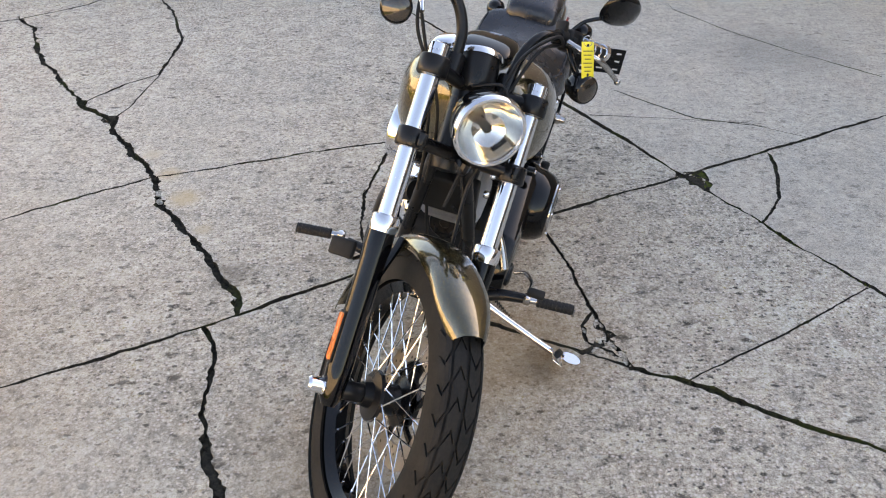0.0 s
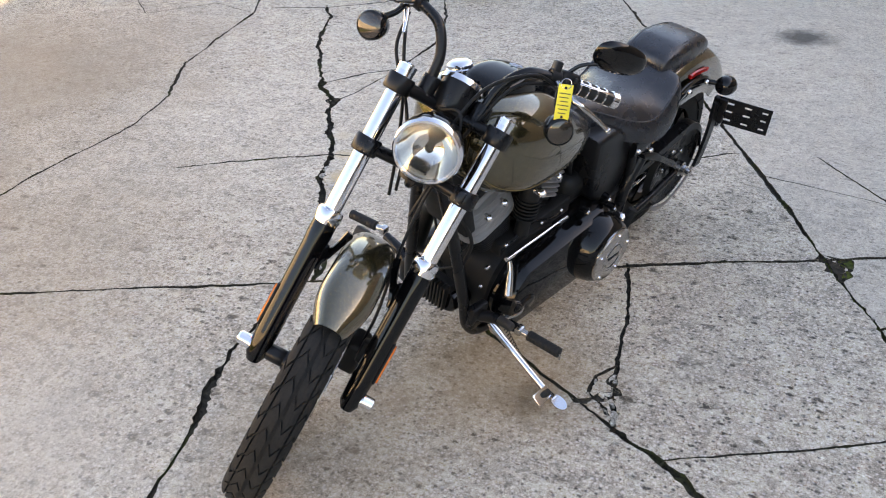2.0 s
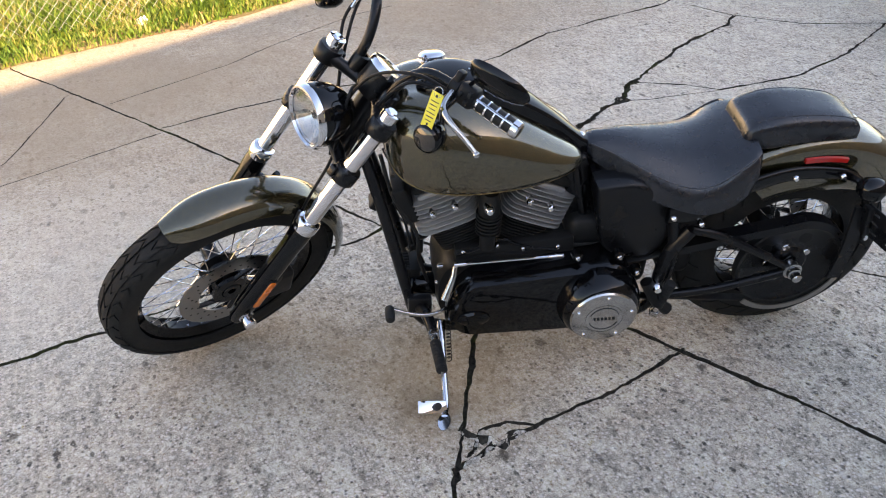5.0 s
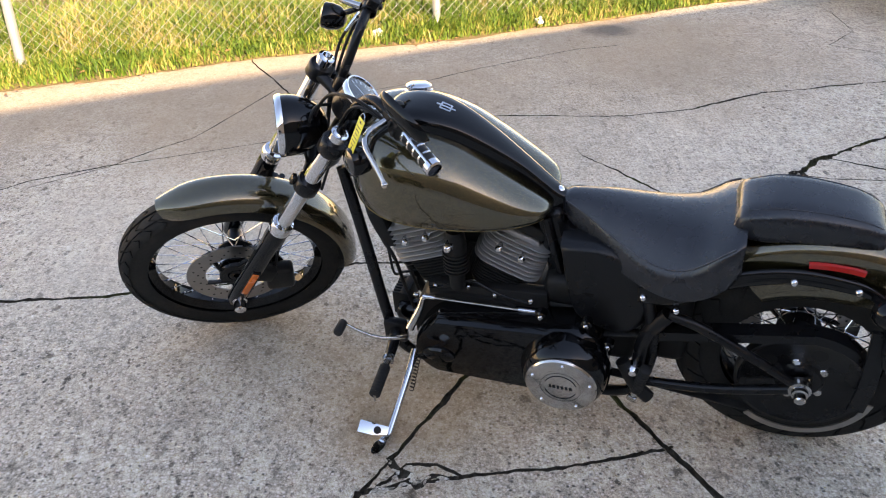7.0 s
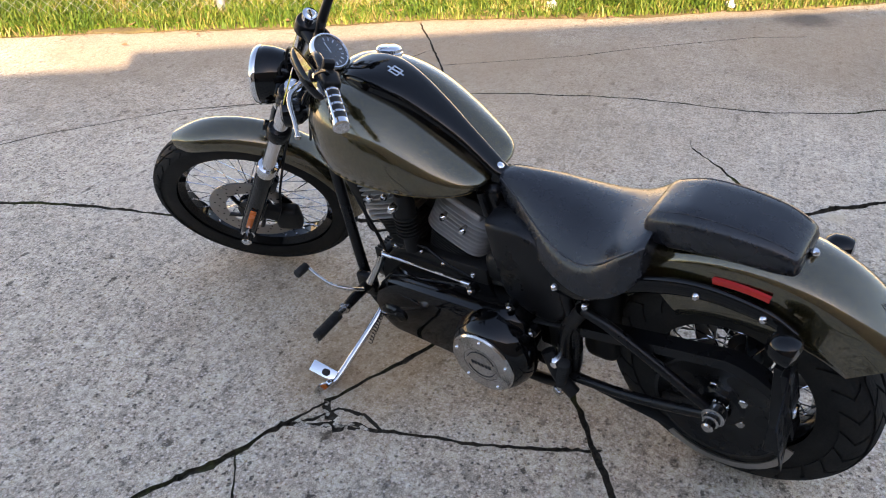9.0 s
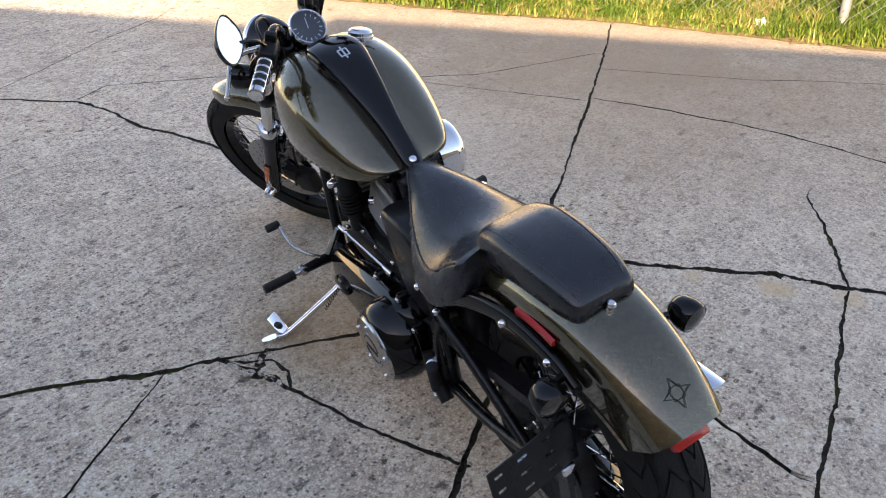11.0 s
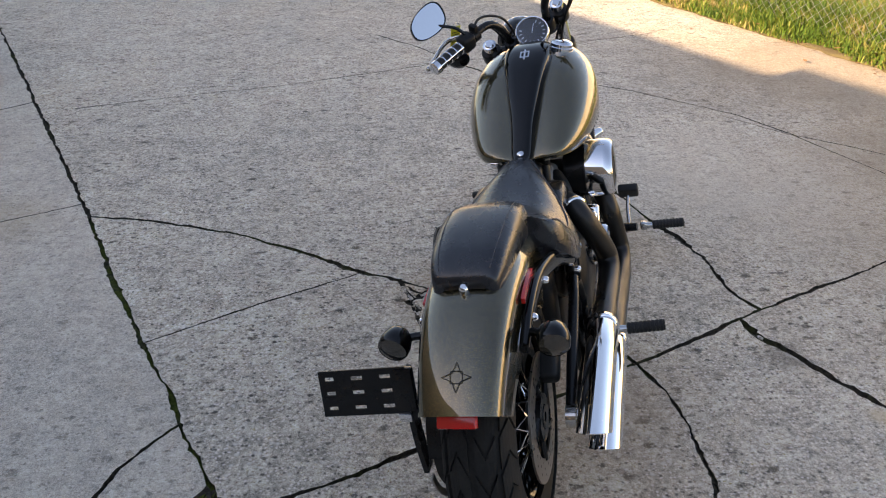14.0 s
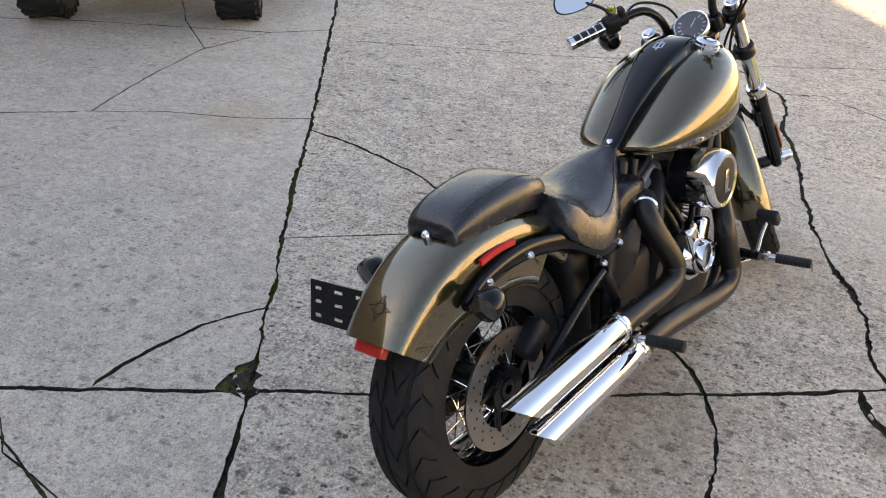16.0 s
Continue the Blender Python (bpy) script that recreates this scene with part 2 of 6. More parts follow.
STEEL = worn("brushed_steel", (0.50, 0.49, 0.48), 0.14, 1.0, scale=60, vary=0.15, bump=0.1)
SILVER = worn("silver_engine_paint", (0.33, 0.327, 0.323), 0.42, 0.4, scale=60, vary=0.15, bump=0.2)
DISC = worn("brake_disc_steel", (0.37, 0.35, 0.33), 0.33, 1.0, scale=60, vary=0.2)
RUBBERGRIP = worn("grip_rubber", (0.007, 0.007, 0.007), 0.65, scale=120, bump=0.3)
ORANGE = worn("amber_reflector", (0.75, 0.16, 0.02), 0.25, coat=0.5, scale=200, vary=0.15)
RED = worn("red_reflector", (0.55, 0.015, 0.012), 0.2, coat=0.6, scale=200, vary=0.15)
YELLOW = worn("yellow_plastic", (0.78, 0.66, 0.05), 0.5, scale=80, vary=0.1)
INK = worn("dark_ink", (0.045, 0.035, 0.018), 0.6, scale=80)
SMOKE = worn("smoked_lens", (0.03, 0.024, 0.018), 0.1, coat=0.8, scale=60)
GLASS = glass_mat("clear_glass")
BOWL = worn("lamp_bowl", (0.66, 0.64, 0.60), 0.05, 1.0, scale=25, vary=0.2)
MIRROR = worn("mirror_glass", (0.86, 0.88, 0.9), 0.015, 1.0, scale=10, vary=0.02)
DIAL = worn("dial_face", (0.025, 0.03, 0.04), 0.35, scale=60)
SILVERINK = worn("silver_print", (0.55, 0.62, 0.72), 0.4, 0.3, scale=60)
GOLD = worn("gold_pinstripe", (0.24, 0.17, 0.065), 0.4, 0.4, scale=60)
GALV = worn("galvanised_steel", (0.34, 0.34, 0.33), 0.5, 0.5, scale=40, vary=0.2)
WALL = worn("painted_block_wall", (0.16, 0.13, 0.11), 0.85, scale=4, vary=0.25, bump=0.3)
# pale surface of the added wall that reflects sunlight into the yard
BOUNCE_WALL = worn("bounce_cream", (0.72, 0.64, 0.50), 0.8, scale=3, vary=0.2, bump=0.2)
BLADE, SOIL = grass_mat(), soil_mat()
LEAF = worn("dry_leaf", (0.24, 0.13, 0.06), 0.7, scale=9, vary=0.5)
PAPER = worn("white_litter", (0.75, 0.74, 0.72), 0.7, scale=40, vary=0.1)
THREAD = worn("seat_thread", (0.05, 0.05, 0.055), 0.6, scale=100)


# ---- mesh helpers ----
def finish(name, bm, material, smooth=True, angle=38):
    me = bpy.data.meshes.new(name)
    bmesh.ops.recalc_face_normals(bm, faces=bm.faces)
    bm.to_mesh(me)
    bm.free()
    for p in me.polygons:
        p.use_smooth = smooth
    if smooth:
        me.set_sharp_from_angle(angle=radians(angle))
    for mat in material if isinstance(material, (list, tuple)) else [material]:
        me.materials.append(mat)
    return me


def part(name, bm, material, parent, label="", m=None, smooth=True, angle=38):
    ob = new(name, finish(name, bm, material, smooth, angle))
    ob.parent = parent
    if m is not None:
        ob.matrix_basis = m
    return tagged(ob, label)


def again(ob, m):
    """One more piece on the same mesh, under the same parent."""
    o = ob.copy()
    scene.collection.objects.link(o)
    o.matrix_basis = m
    return o


def thing(name, label, category, m=None, group="", kind=""):
    ob = new(name)
    if m is not None:
        ob.matrix_basis = m
    return tagged(ob, label, category, group, kind)


def loft(bm, rings, caps=True, closed=True):
    vs = [[bm.verts.new(p) for p in r] for r in rings]
    n = len(vs[0])
    for a, b in zip(vs, vs[1:]):
        for i in range(n if closed else n - 1):
            j = (i + 1) % n
            bm.faces.new((a[i], a[j], b[j], b[i]))
    if caps:
        bm.faces.new(vs[0][::-1])
        bm.faces.new(vs[-1])
    return vs


def glide(pts, step=6):
    """A smooth line through the points."""
    p = [Vector(q) for q in pts]
    if len(p) < 3:
        return p
    p = [2 * p[0] - p[1], *p, 2 * p[-1] - p[-2]]
    out = []
    for a, b, c, d in zip(p, p[1:], p[2:], p[3:]):
        for k in range(step):
            t = k / step
            out.append(0.5 * (2 * b + (c - a) * t + (2 * a - 5 * b + 4 * c - d) * t * t + (3 * b - 3 * c + d - a) * t ** 3))
    out.append(p[-2])
    return out


def tube(bm, pts, r, seg=10, step=6, caps=True):
    """A round bar along a smooth line; r is one radius or one for each given point."""
    line = glide(pts, step)
    n = len(line)
    if isinstance(r, (list, tuple)):
        rs = [r[min(len(r) - 1, int(i / (n - 1) * (len(r) - 1)))] * (1 - f) + r[min(len(r) - 1, int(i / (n - 1) * (len(r) - 1)) + 1)] * f
              for i in range(n) for f in [(i / (n - 1) * (len(r) - 1)) % 1]]
    else:
        rs = [r] * n
    side = None
    rings = []
    for i, p in enumerate(line):
        d = (line[min(i + 1, n - 1)] - line[max(i - 1, 0)]).normalized()
        if side is None:
            side = d.orthogonal().normalized()
        side = (side - d * side.dot(d)).normalized()
        up = d.cross(side)
        rings.append([p + rs[i] * (math.cos(a) * side + math.sin(a) * up) for a in (2 * math.pi * k / seg for k in range(seg))])
    loft(bm, rings, caps)
    return bm


def spin(bm, profile, seg=32, m=None, axis="y", close=False):
    """Turn a profile of (radius, height) round an axis."""
    rings = []
    for k in range(seg):
        a = 2 * math.pi * k / seg
        c, s = math.cos(a), math.sin(a)
        ring = []
        for r, h in profile:
            p = Vector((r * c, h, r * s)) if axis == "y" else Vector((h, r * c, r * s)) if axis == "x" else Vector((r * c, r * s, h))
            ring.append(m @ p if m is not None else p)
        rings.append(ring)
    vs = [[bm.verts.new(p) for p in r] for r in rings]
    n = len(profile)
    for k in range(seg):
        a, b = vs[k], vs[(k + 1) % seg]
        for i in range(n if close else n - 1):
            j = (i + 1) % n
            bm.faces.new((a[i], a[j], b[j], b[i]))
    bmesh.ops.remove_doubles(bm, verts=[v for r in vs for v in r], dist=1e-6)
    return bm


def block(bm, size, m=None, bevel=0.0, seg=2):
    """A box of the given size round the origin of m, with rounded edges."""
    made = bmesh.ops.create_cube(bm, size=1.0)["verts"]
    bmesh.ops.scale(bm, vec=size, verts=made)
    if bevel:
        edges = list({e for v in made for e in v.link_edges})
        out = bmesh.ops.bevel(bm, geom=edges, offset=bevel, segments=seg, affect="EDGES", profile=0.5)
        made = list({v for f in out["faces"] for v in f.verts} | {v for v in made if v.is_valid})
        made = list({v for v in made for e in v.link_edges for v in e.verts})
    if m is not None:
        bmesh.ops.transform(bm, matrix=m, verts=made)
    return bm


def bolt(bm, m, r=0.008, h=0.006):
    """A round-headed screw whose axis is z of m."""
    return spin(bm, [(0, h), (r * 0.55, h), (r * 0.9, h * 0.6), (r, 0), (r, -h)], 10, m, "z")


def aim(p, d):
    """A pose at p whose z axis points along d."""
    return Matrix.Translation(p) @ Vector(d).to_track_quat("Z", "Y").to_matrix().to_4x4()


B = bmesh.new


# ---- ground ----
ALONG = Vector((-0.455, 0.89))            # the way of the long joint
CRACKS = []
WIDE = 0.58


def crack(width, depth, rag, *pts, moss=0.0):
    """A line of broken edges across the concrete: points in metres, its width, depth and raggedness."""
    CRACKS.append((width, depth, rag, [Vector(p) for p in pts], moss))


# sawn joints, opened by age
crack(0.025, 0.03, 0.008, (3.55, -2.0), (3.09, -1.11), (1.87, 1.26))
crack(0.028, 0.03, 0.010, (1.87, 1.26), (1.65, 1.72), (1.40, 2.22), moss=1)
crack(0.030, 0.03, 0.010, (1.40, 2.22), (1.27, 2.44), (1.20, 2.60), (1.0, 2.99), moss=1)
crack(0.085, 0.012, 0.02, (1.06, 3.005), (1.075, 2.96), (1.075, 2.90), moss=1)
crack(0.050, 0.012, 0.03, (1.035, 3.01), (1.05, 2.94), (1.068, 2.87))
crack(0.09, 0.03, 0.02, (-1.74, 3.92), (-1.71, 3.89))
crack(0.10, 0.03, 0.02, (-1.53, 3.70), (-1.50, 3.65))
crack(0.060, 0.012, 0.03, (0.99, 2.995), (1.03, 2.965), (1.05, 2.93))
crack(0.022, 0.03, 0.007, (1.0, 2.99), (0.84, 3.33), (0.21, 4.58), (-1.02, 7.0), (-1.7, 8.4))
crack(0.017, 0.025, 0.006, (2.9, 3.98), (2.06, 3.51), (1.0, 2.98), (0.69, 2.84))
crack(0.018, 0.025, 0.006, (0.69, 2.84), (0.31, 2.64), (-0.29, 2.33), (-0.70, 2.09))
crack(0.014, 0.02, 0.006, (-0.70, 2.09), (-1.12, 1.88), (-1.77, 1.54), (-2.6, 1.1), (-3.35, 0.68))
crack(0.010, 0.015, 0.004, (2.94, 0.02), (4.11, 0.48), (5.2, 1.05), (6.5, 1.7))
# broken lines
crack(0.030, 0.03, 0.014, (-2.63, 5.32), (-2.46, 5.13), (-2.21, 4.57), (-1.94, 4.2), (-1.74, 3.9))
crack(0.042, 0.04, 0.017, (-1.74, 3.9), (-1.52, 3.66), (-1.33, 3.35), (-1.16, 3.08), (-1.06, 2.84))
crack(0.034, 0.035, 0.013, (-1.06, 2.84), (-0.93, 2.66), (-0.82, 2.5), (-0.74, 2.36), (-0.66, 2.25), (-0.64, 2.14))
crack(0.016, 0.02, 0.009, (-1.74, 3.9), (-1.59, 4.13), (-1.45, 4.27))
crack(0.020, 0.02, 0.010, (-1.45, 4.27), (-1.46, 4.8), (-1.66, 5.38), (-2.05, 6.11))
crack(0.008, 0.012, 0.005, (-1.52, 3.66), (-1.48, 3.83), (-1.45, 4.25))
crack(0.020, 0.03, 0.012, (-0.72, 2.08), (-0.65, 1.89), (-0.65, 1.72), (-0.62, 1.6))
crack(0.028, 0.03, 0.016, (-0.62, 1.6), (-0.60, 1.5), (-0.53, 1.41))
crack(0.020, 0.02, 0.012, (-0.53, 1.41), (-0.43, 1.05), (-0.36, 0.6), (-0.31, 0.28), (-0.23, 0.0))
crack(0.026, 0.02, 0.012, (-0.23, 0.0), (-0.22, -0.35), (-0.18, -0.56), (0.05, -0.85), (0.2, -1.02))
crack(0.012, 0.015, 0.008, (0.2, -1.02), (0.36, -1.31), (0.7, -1.7))
crack(0.014, 0.015, 0.008, (-1.75, 2.69), (-1.47, 2.90), (-1.17, 3.08), (-0.79, 3.2), (-0.44, 3.31), (-0.2, 3.37))
crack(0.012, 0.015, 0.008, (-0.2, 3.37), (0.2, 3.5), (0.55, 3.8))
crack(0.014, 0.02, 0.007, (1.41, 3.15), (1.40, 3.06), (1.37, 2.93), (1.33, 2.78), (1.2, 2.61))
crack(0.016, 0.02, 0.010, (0.36, 2.68), (0.42, 2.52), (0.45, 2.34), (0.49, 2.12), (0.51, 1.94))
crack(0.026, 0.025, 0.014, (0.51, 1.96), (0.56, 1.83), (0.71, 1.76), (0.83, 1.68))
crack(0.018, 0.02, 0.010, (0.83, 1.68), (0.96, 1.59), (1.14, 1.47), (1.4, 1.37), (1.7, 1.28), (1.87, 1.26))
crack(0.007, 0.012, 0.004, (0.71, 1.77), (0.86, 1.86), (1.04, 1.96), (1.24, 2.09), (1.40, 2.19))
crack(0.011, 0.02, 0.008, (0.49, 2.1), (0.445, 2.03), (0.45, 1.95), (0.5, 1.91), (0.55, 1.86))
crack(0.040, 0.015, 0.03, (0.42, 1.90), (0.48, 1.93), (0.53, 1.98), (0.51, 2.06))
crack(0.016, 0.02, 0.008, (0.56, 1.83), (0.47, 1.88), (0.33, 1.95), (0.2, 2.03), (0.06, 2.11), (-0.04, 2.18))
crack(0.022, 0.02, 0.010, (-0.04, 2.18), (-0.15, 2.28), (-0.2, 2.38), (-0.25, 2.52), (-0.28, 2.69), (-0.27, 2.9))
crack(0.018, 0.02, 0.010, (-0.27, 2.9), (-0.22, 3.13), (-0.19, 3.3))
crack(0.008, 0.01, 0.005, (1.51, 5.18), (1.72, 4.77), (1.99, 4.35), (2.27, 3.99))
crack(0.005, 0.01, 0.004, (0.73, 3.61), (1.11, 3.54), (1.42, 3.47), (1.64, 3.3))
crack(0.012, 0.015, 0.008, (-2.09, 1.40), (-2.21, 1.79), (-2.31, 2.3), (-2.32, 3.0), (-2.44, 3.4))
crack(0.022, 0.02, 0.012, (-2.44, 3.4), (-2.74, 3.9), (-2.9, 4.45), (-3.05, 5.0), (-3.35, 5.5), (-3.8, 6.2))
crack(0.014, 0.015, 0.008, (-2.99, 5.18), (-2.62, 5.31), (-2.27, 5.6), (-2.05, 6.11))
crack(0.006, 0.01, 0.004, (-3.08, 5.01), (-3.5, 5.13), (-3.82, 4.71), (-4.22, 5.04), (-4.8, 5.1))
crack(0.007, 0.01, 0.004, (-1.3, 0.1), (-1.55, 0.38), (-1.75, 0.52), (-1.95, 0.69), (-2.4, 0.85), (-2.74, 0.96))
crack(0.006, 0.01, 0.004, (-1.57, 0.4), (-1.8, 0.9), (-2.02, 1.36))
crack(0.008, 0.01, 0.005, (-1.59, 0.42), (-1.38, 0.08), (-0.9, -0.35), (-0.4, -0.68), (-0.2, -0.6))
crack(0.006, 0.01, 0.004, (0.47, -0.93), (0.14, -1.0), (-0.26, -1.19), (-0.76, -1.47), (-1.28, -1.67))
crack(0.005, 0.01, 0.004, (-2.54, 1.18), (-2.93, 1.87), (-3.2, 2.2), (-3.66, 2.87), (-3.78, 3.2))
crack(0.009, 0.01, 0.005, (2.92, 1.61), (3.02, 1.09), (3.08, 0.53), (2.94, 0.02), (2.65, -0.23))
crack(0.006, 0.01, 0.004, (2.94, 1.62), (2.59, 1.42), (2.24, 1.3), (1.95, 1.14))
crack(0.014, 0.015, 0.006, (4.4, 2.5), (3.27, 1.84), (2.98, 1.65))
crack(0.006, 0.01, 0.004, (2.38, -0.12), (1.88, -0.31), (1.27, -0.51), (0.8, -0.72), (0.2, -1.0))
crack(0.008, 0.01, 0.005, (3.9, -0.3), (3.55, 0.1), (3.07, 0.52))
crack(0.008, 0.01, 0.005, (1.5, 3.42), (1.33, 3.49), (1.2, 3.54), (0.9, 3.9))
crack(0.007, 0.01, 0.004, (-1.0, 7.0), (0.2, 6.9), (1.6, 7.4), (3.0, 8.2))


def build_ground():
    """The concrete sheet, with every crack a real groove, and out to the horizon."""
    from mathutils.geometry import delaunay_2d_cdt
    rnd = random.Random(4)
    verts, edges, segs, sink = [], [], [], {}
    for width, depth, rag, pts, moss in CRACKS:
        line = []
        for a, b in zip(pts, pts[1:]):
            n = max(2, int((b - a).length / 0.014))
            line += [a.lerp(b, k / n) for k in range(n)]
        line.append(pts[-1])
        rows = []
        seed = 17.3 * len(segs)
        for i, p in enumerate(line):
            d = (line[min(i + 1, len(line) - 1)] - line[max(i - 1, 0)]).normalized()
            nrm = Vector((-d.y, d.x))
            q = Vector((p.x, p.y, seed))
            wig = noise.noise(q * 6) * rag * 1.2 + noise.noise(q * 19) * rag * 0.7 + noise.noise(q * 48) * rag * 0.4 + rnd.uniform(-0.09, 0.09) * rag
            swell = max(0.16, 0.95 + 0.9 * noise.noise(q * 3.1 + Vector((7, 0, 0))) + 0.8 * noise.noise(q * 11) + 0.4 * noise.noise(q * 33))
            rows.append((p + nrm * wig, width * 0.5 * WIDE * swell + 0.0013, depth, nrm, q))
        start = len(verts)
        for c, w, dp, nrm, q in rows:
            sides = []
            for s in (1, -1):
                e = w * (1 + 0.4 * noise.noise(q * 23 + Vector((0, 0, 40 * s)))) + rnd.uniform(0, 0.08) * rag
                if rnd.random() < 0.06:
                    e += rnd.uniform(0.2, 0.7) * rag
                sides.append(max(0.0012, e))
            l, r = sides
            verts += [c + nrm * l, c + nrm * l * 0.88, c - nrm * r * 0.88, c - nrm * r]
            low = depth * (0.8 + 0.25 * noise.noise(q * 9))
            sink.update({len(verts) - 3: (low, moss), len(verts) - 2: (low * (0.9 + 0.15 * noise.noise(q * 13)), moss)})
        for i in range(len(rows) - 1):
            for k in range(4):
                edges.append((start + 4 * i + k, start + 4 * i + 4 + k))
            segs.append((rows[i][0], rows[i + 1][0], 0.5 * (rows[i][1] + rows[i + 1][1]), depth, moss))
        for i in (0, len(rows) - 1):
            for k in range(3):
                edges.append((start + 4 * i + k, start + 4 * i + k + 1))
    base = len(verts)
    # a loose net of points, so that the sheet can be a little uneven
    for i in range(41):
        for j in range(45):
            verts.append(Vector((-6 + 0.3 * i + rnd.uniform(-0.07, 0.07), -4.2 + 0.3 * j + rnd.uniform(-0.07, 0.07))))
    for r in (14, 40, 150, 600):
        for k in range(24):
            a = 2 * math.pi * k / 24
            verts.append(Vector((r * math.cos(a), 2 + r * math.sin(a))))
    co, _, faces, origin, *_ = delaunay_2d_cdt(verts, edges, [], 0, 1e-5)
    A0 = np.array([s[0] for s in segs]); A1 = np.array([s[1] for s in segs])
    W = np.array([s[2] for s in segs]); D = np.array([s[3] for s in segs])
    AB = A1 - A0
    L2 = np.maximum((AB ** 2).sum(1), 1e-9)

    def sunk(p):
        d = p - A0
        t = np.clip((d * AB).sum(1) / L2, 0, 1)
        dist = np.hypot(*(d - AB * t[:, None]).T)
        q = np.clip((0.6 - dist / W) / 0.2, 0, 1)
        k = int((q * D).argmax())
        return float(q[k] * D[k]), segs[k][4]

    def inside(p):
        d = p - A0
        t = np.clip((d * AB).sum(1) / L2, 0, 1)
        return bool((np.hypot(*(d - AB * t[:, None]).T) < W * 1.4 + 0.002).any())
    out, deep, green = [], [], []
    for p, src in zip(co, origin):
        z = d = g = 0.0
        if abs(p.x) < 9 and -6 < p.y < 10:
            d, g = max((sink[o] for o in src if o in sink), default=(0, 0))
            if not d:
                d, g = sunk(np.array((p.x, p.y)))
            z = -d * 0.8 + 0.004 * noise.noise((p.x * 0.8, p.y * 0.8, 3.3))
        out.append((p.x, p.y, z))
        deep.append(d)
        green.append(g)
    me = bpy.data.meshes.new("ground")
    me.from_pydata(out, [], [list(f) for f in faces])
    me.materials.append(CONCRETE)
    me.materials.append(CRACK)
    me.materials.append(MOSS)
    for p in me.polygons:
        low = sum(deep[v] > 0.003 for v in p.vertices)
        if low >= 2 or (low == 1 and inside(np.array(p.center[:2]))):
            p.material_index = 2 if sum(green[v] for v in p.vertices) >= 2 else 1
    ob = new("ground", me)
    return tagged(ob, "weathered grey concrete yard, cracked and stained", "ground", kind="structure")


build_ground()

# broken bits of concrete lying in the gap by the stand
rnd = random.Random(11)


def rubble(name, x, y, r, label):
    bm = B()
    made = bmesh.ops.create_icosphere(bm, subdivisions=2, radius=r)["verts"]
    for v in made:
        k = 1 + 0.5 * noise.noise(v.co * (2.2 / r) + Vector((x * 9, y * 9, 0)))
        v.co = Vector((v.co.x * k, v.co.y * k, max(-0.35 * r, min(0.28 * r, v.co.z * k * 0.6))))
    ob = new(name, finish(name, bm, CONCRETE, True, 30))
    ob.matrix_basis = pose(x, y, 0.1 * r - 0.012, rnd.uniform(-6, 6), rnd.uniform(-6, 6), rnd.uniform(0, 360))
    return tagged(ob, label, "rubble", group="rubble in the cracked concrete")


for x, y, r in ((0.485, 1.985, 0.030), (0.53, 1.945, 0.022), (0.475, 1.915, 0.018), (0.545, 1.885, 0.026), (0.50, 2.045, 0.020), (0.40, 2.655, 0.018), (0.45, 1.95, 0.014), (0.515, 1.91, 0.012), (0.52, 2.0, 0.012), (0.46, 2.02, 0.016), (0.57, 1.85, 0.014), (0.43, 1.895, 0.012)):
    rubble("concrete_lump", x, y, r, "broken lump of grey concrete lying in a crack")
for x, y, r in ((-1.10, 2.96, 0.022), (-1.085, 2.90, 0.017), (-1.57, 3.70, 0.014), (-0.675, 2.23, 0.016)):
    rubble("concrete_lump", x, y, r, "small broken lump of concrete beside a wide crack")

# ---- grass verge ----
EDGE = [(-0.9, -4.6), (-1.55, -3.1), (-2.1, -1.87), (-2.6, -0.86), (-2.97, 0.0), (-3.37, 0.68), (-3.87, 1.99), (-4.57, 3.32), (-5.05, 4.15), (-5.8, 5.6), (-7.2, 8.5)]


def edge_at(y):
    for (x0, y0), (x1, y1) in zip(EDGE, EDGE[1:]):
        if y0 <= y <= y1:
            return x0 + (x1 - x0) * (y - y0) / (y1 - y0)
    return EDGE[0][0] if y < EDGE[0][1] else EDGE[-1][0]


def build_verge():
    bm = B()
    rows = []
    y = -4.6
    while y <= 8.5:
        x0 = edge_at(y)
        ring = []
        for k, dx in enumerate((0.0, 0.03, 0.15, 0.4, 0.8, 1.5, 3, 6)):
            rag = 0.07 * noise.noise((y * 2.5, k * 0.35, 1.0)) + (0.055 * noise.noise((y * 7, 2.0, k * 0.4)) if k < 4 else 0)
            z = 0.004 if k == 0 else 0.022 + 0.02 * min(1, dx) + 0.018 * noise.noise((dx * 4, y * 3, 5.0))
            ring.append((x0 - dx * 0.87 + rag, y - dx * 0.3, z))
        ring.append((-500 , y * 30 , 0.05))
        rows.append(ring)
        y += 0.05
    loft(bm, rows, caps=False, closed=False)
    ob = new("verge", finish("verge", bm, SOIL, True, 60))
    return tagged(ob, "sunlit grassy soil bank edging the concrete", "ground", kind="structure")


build_verge()


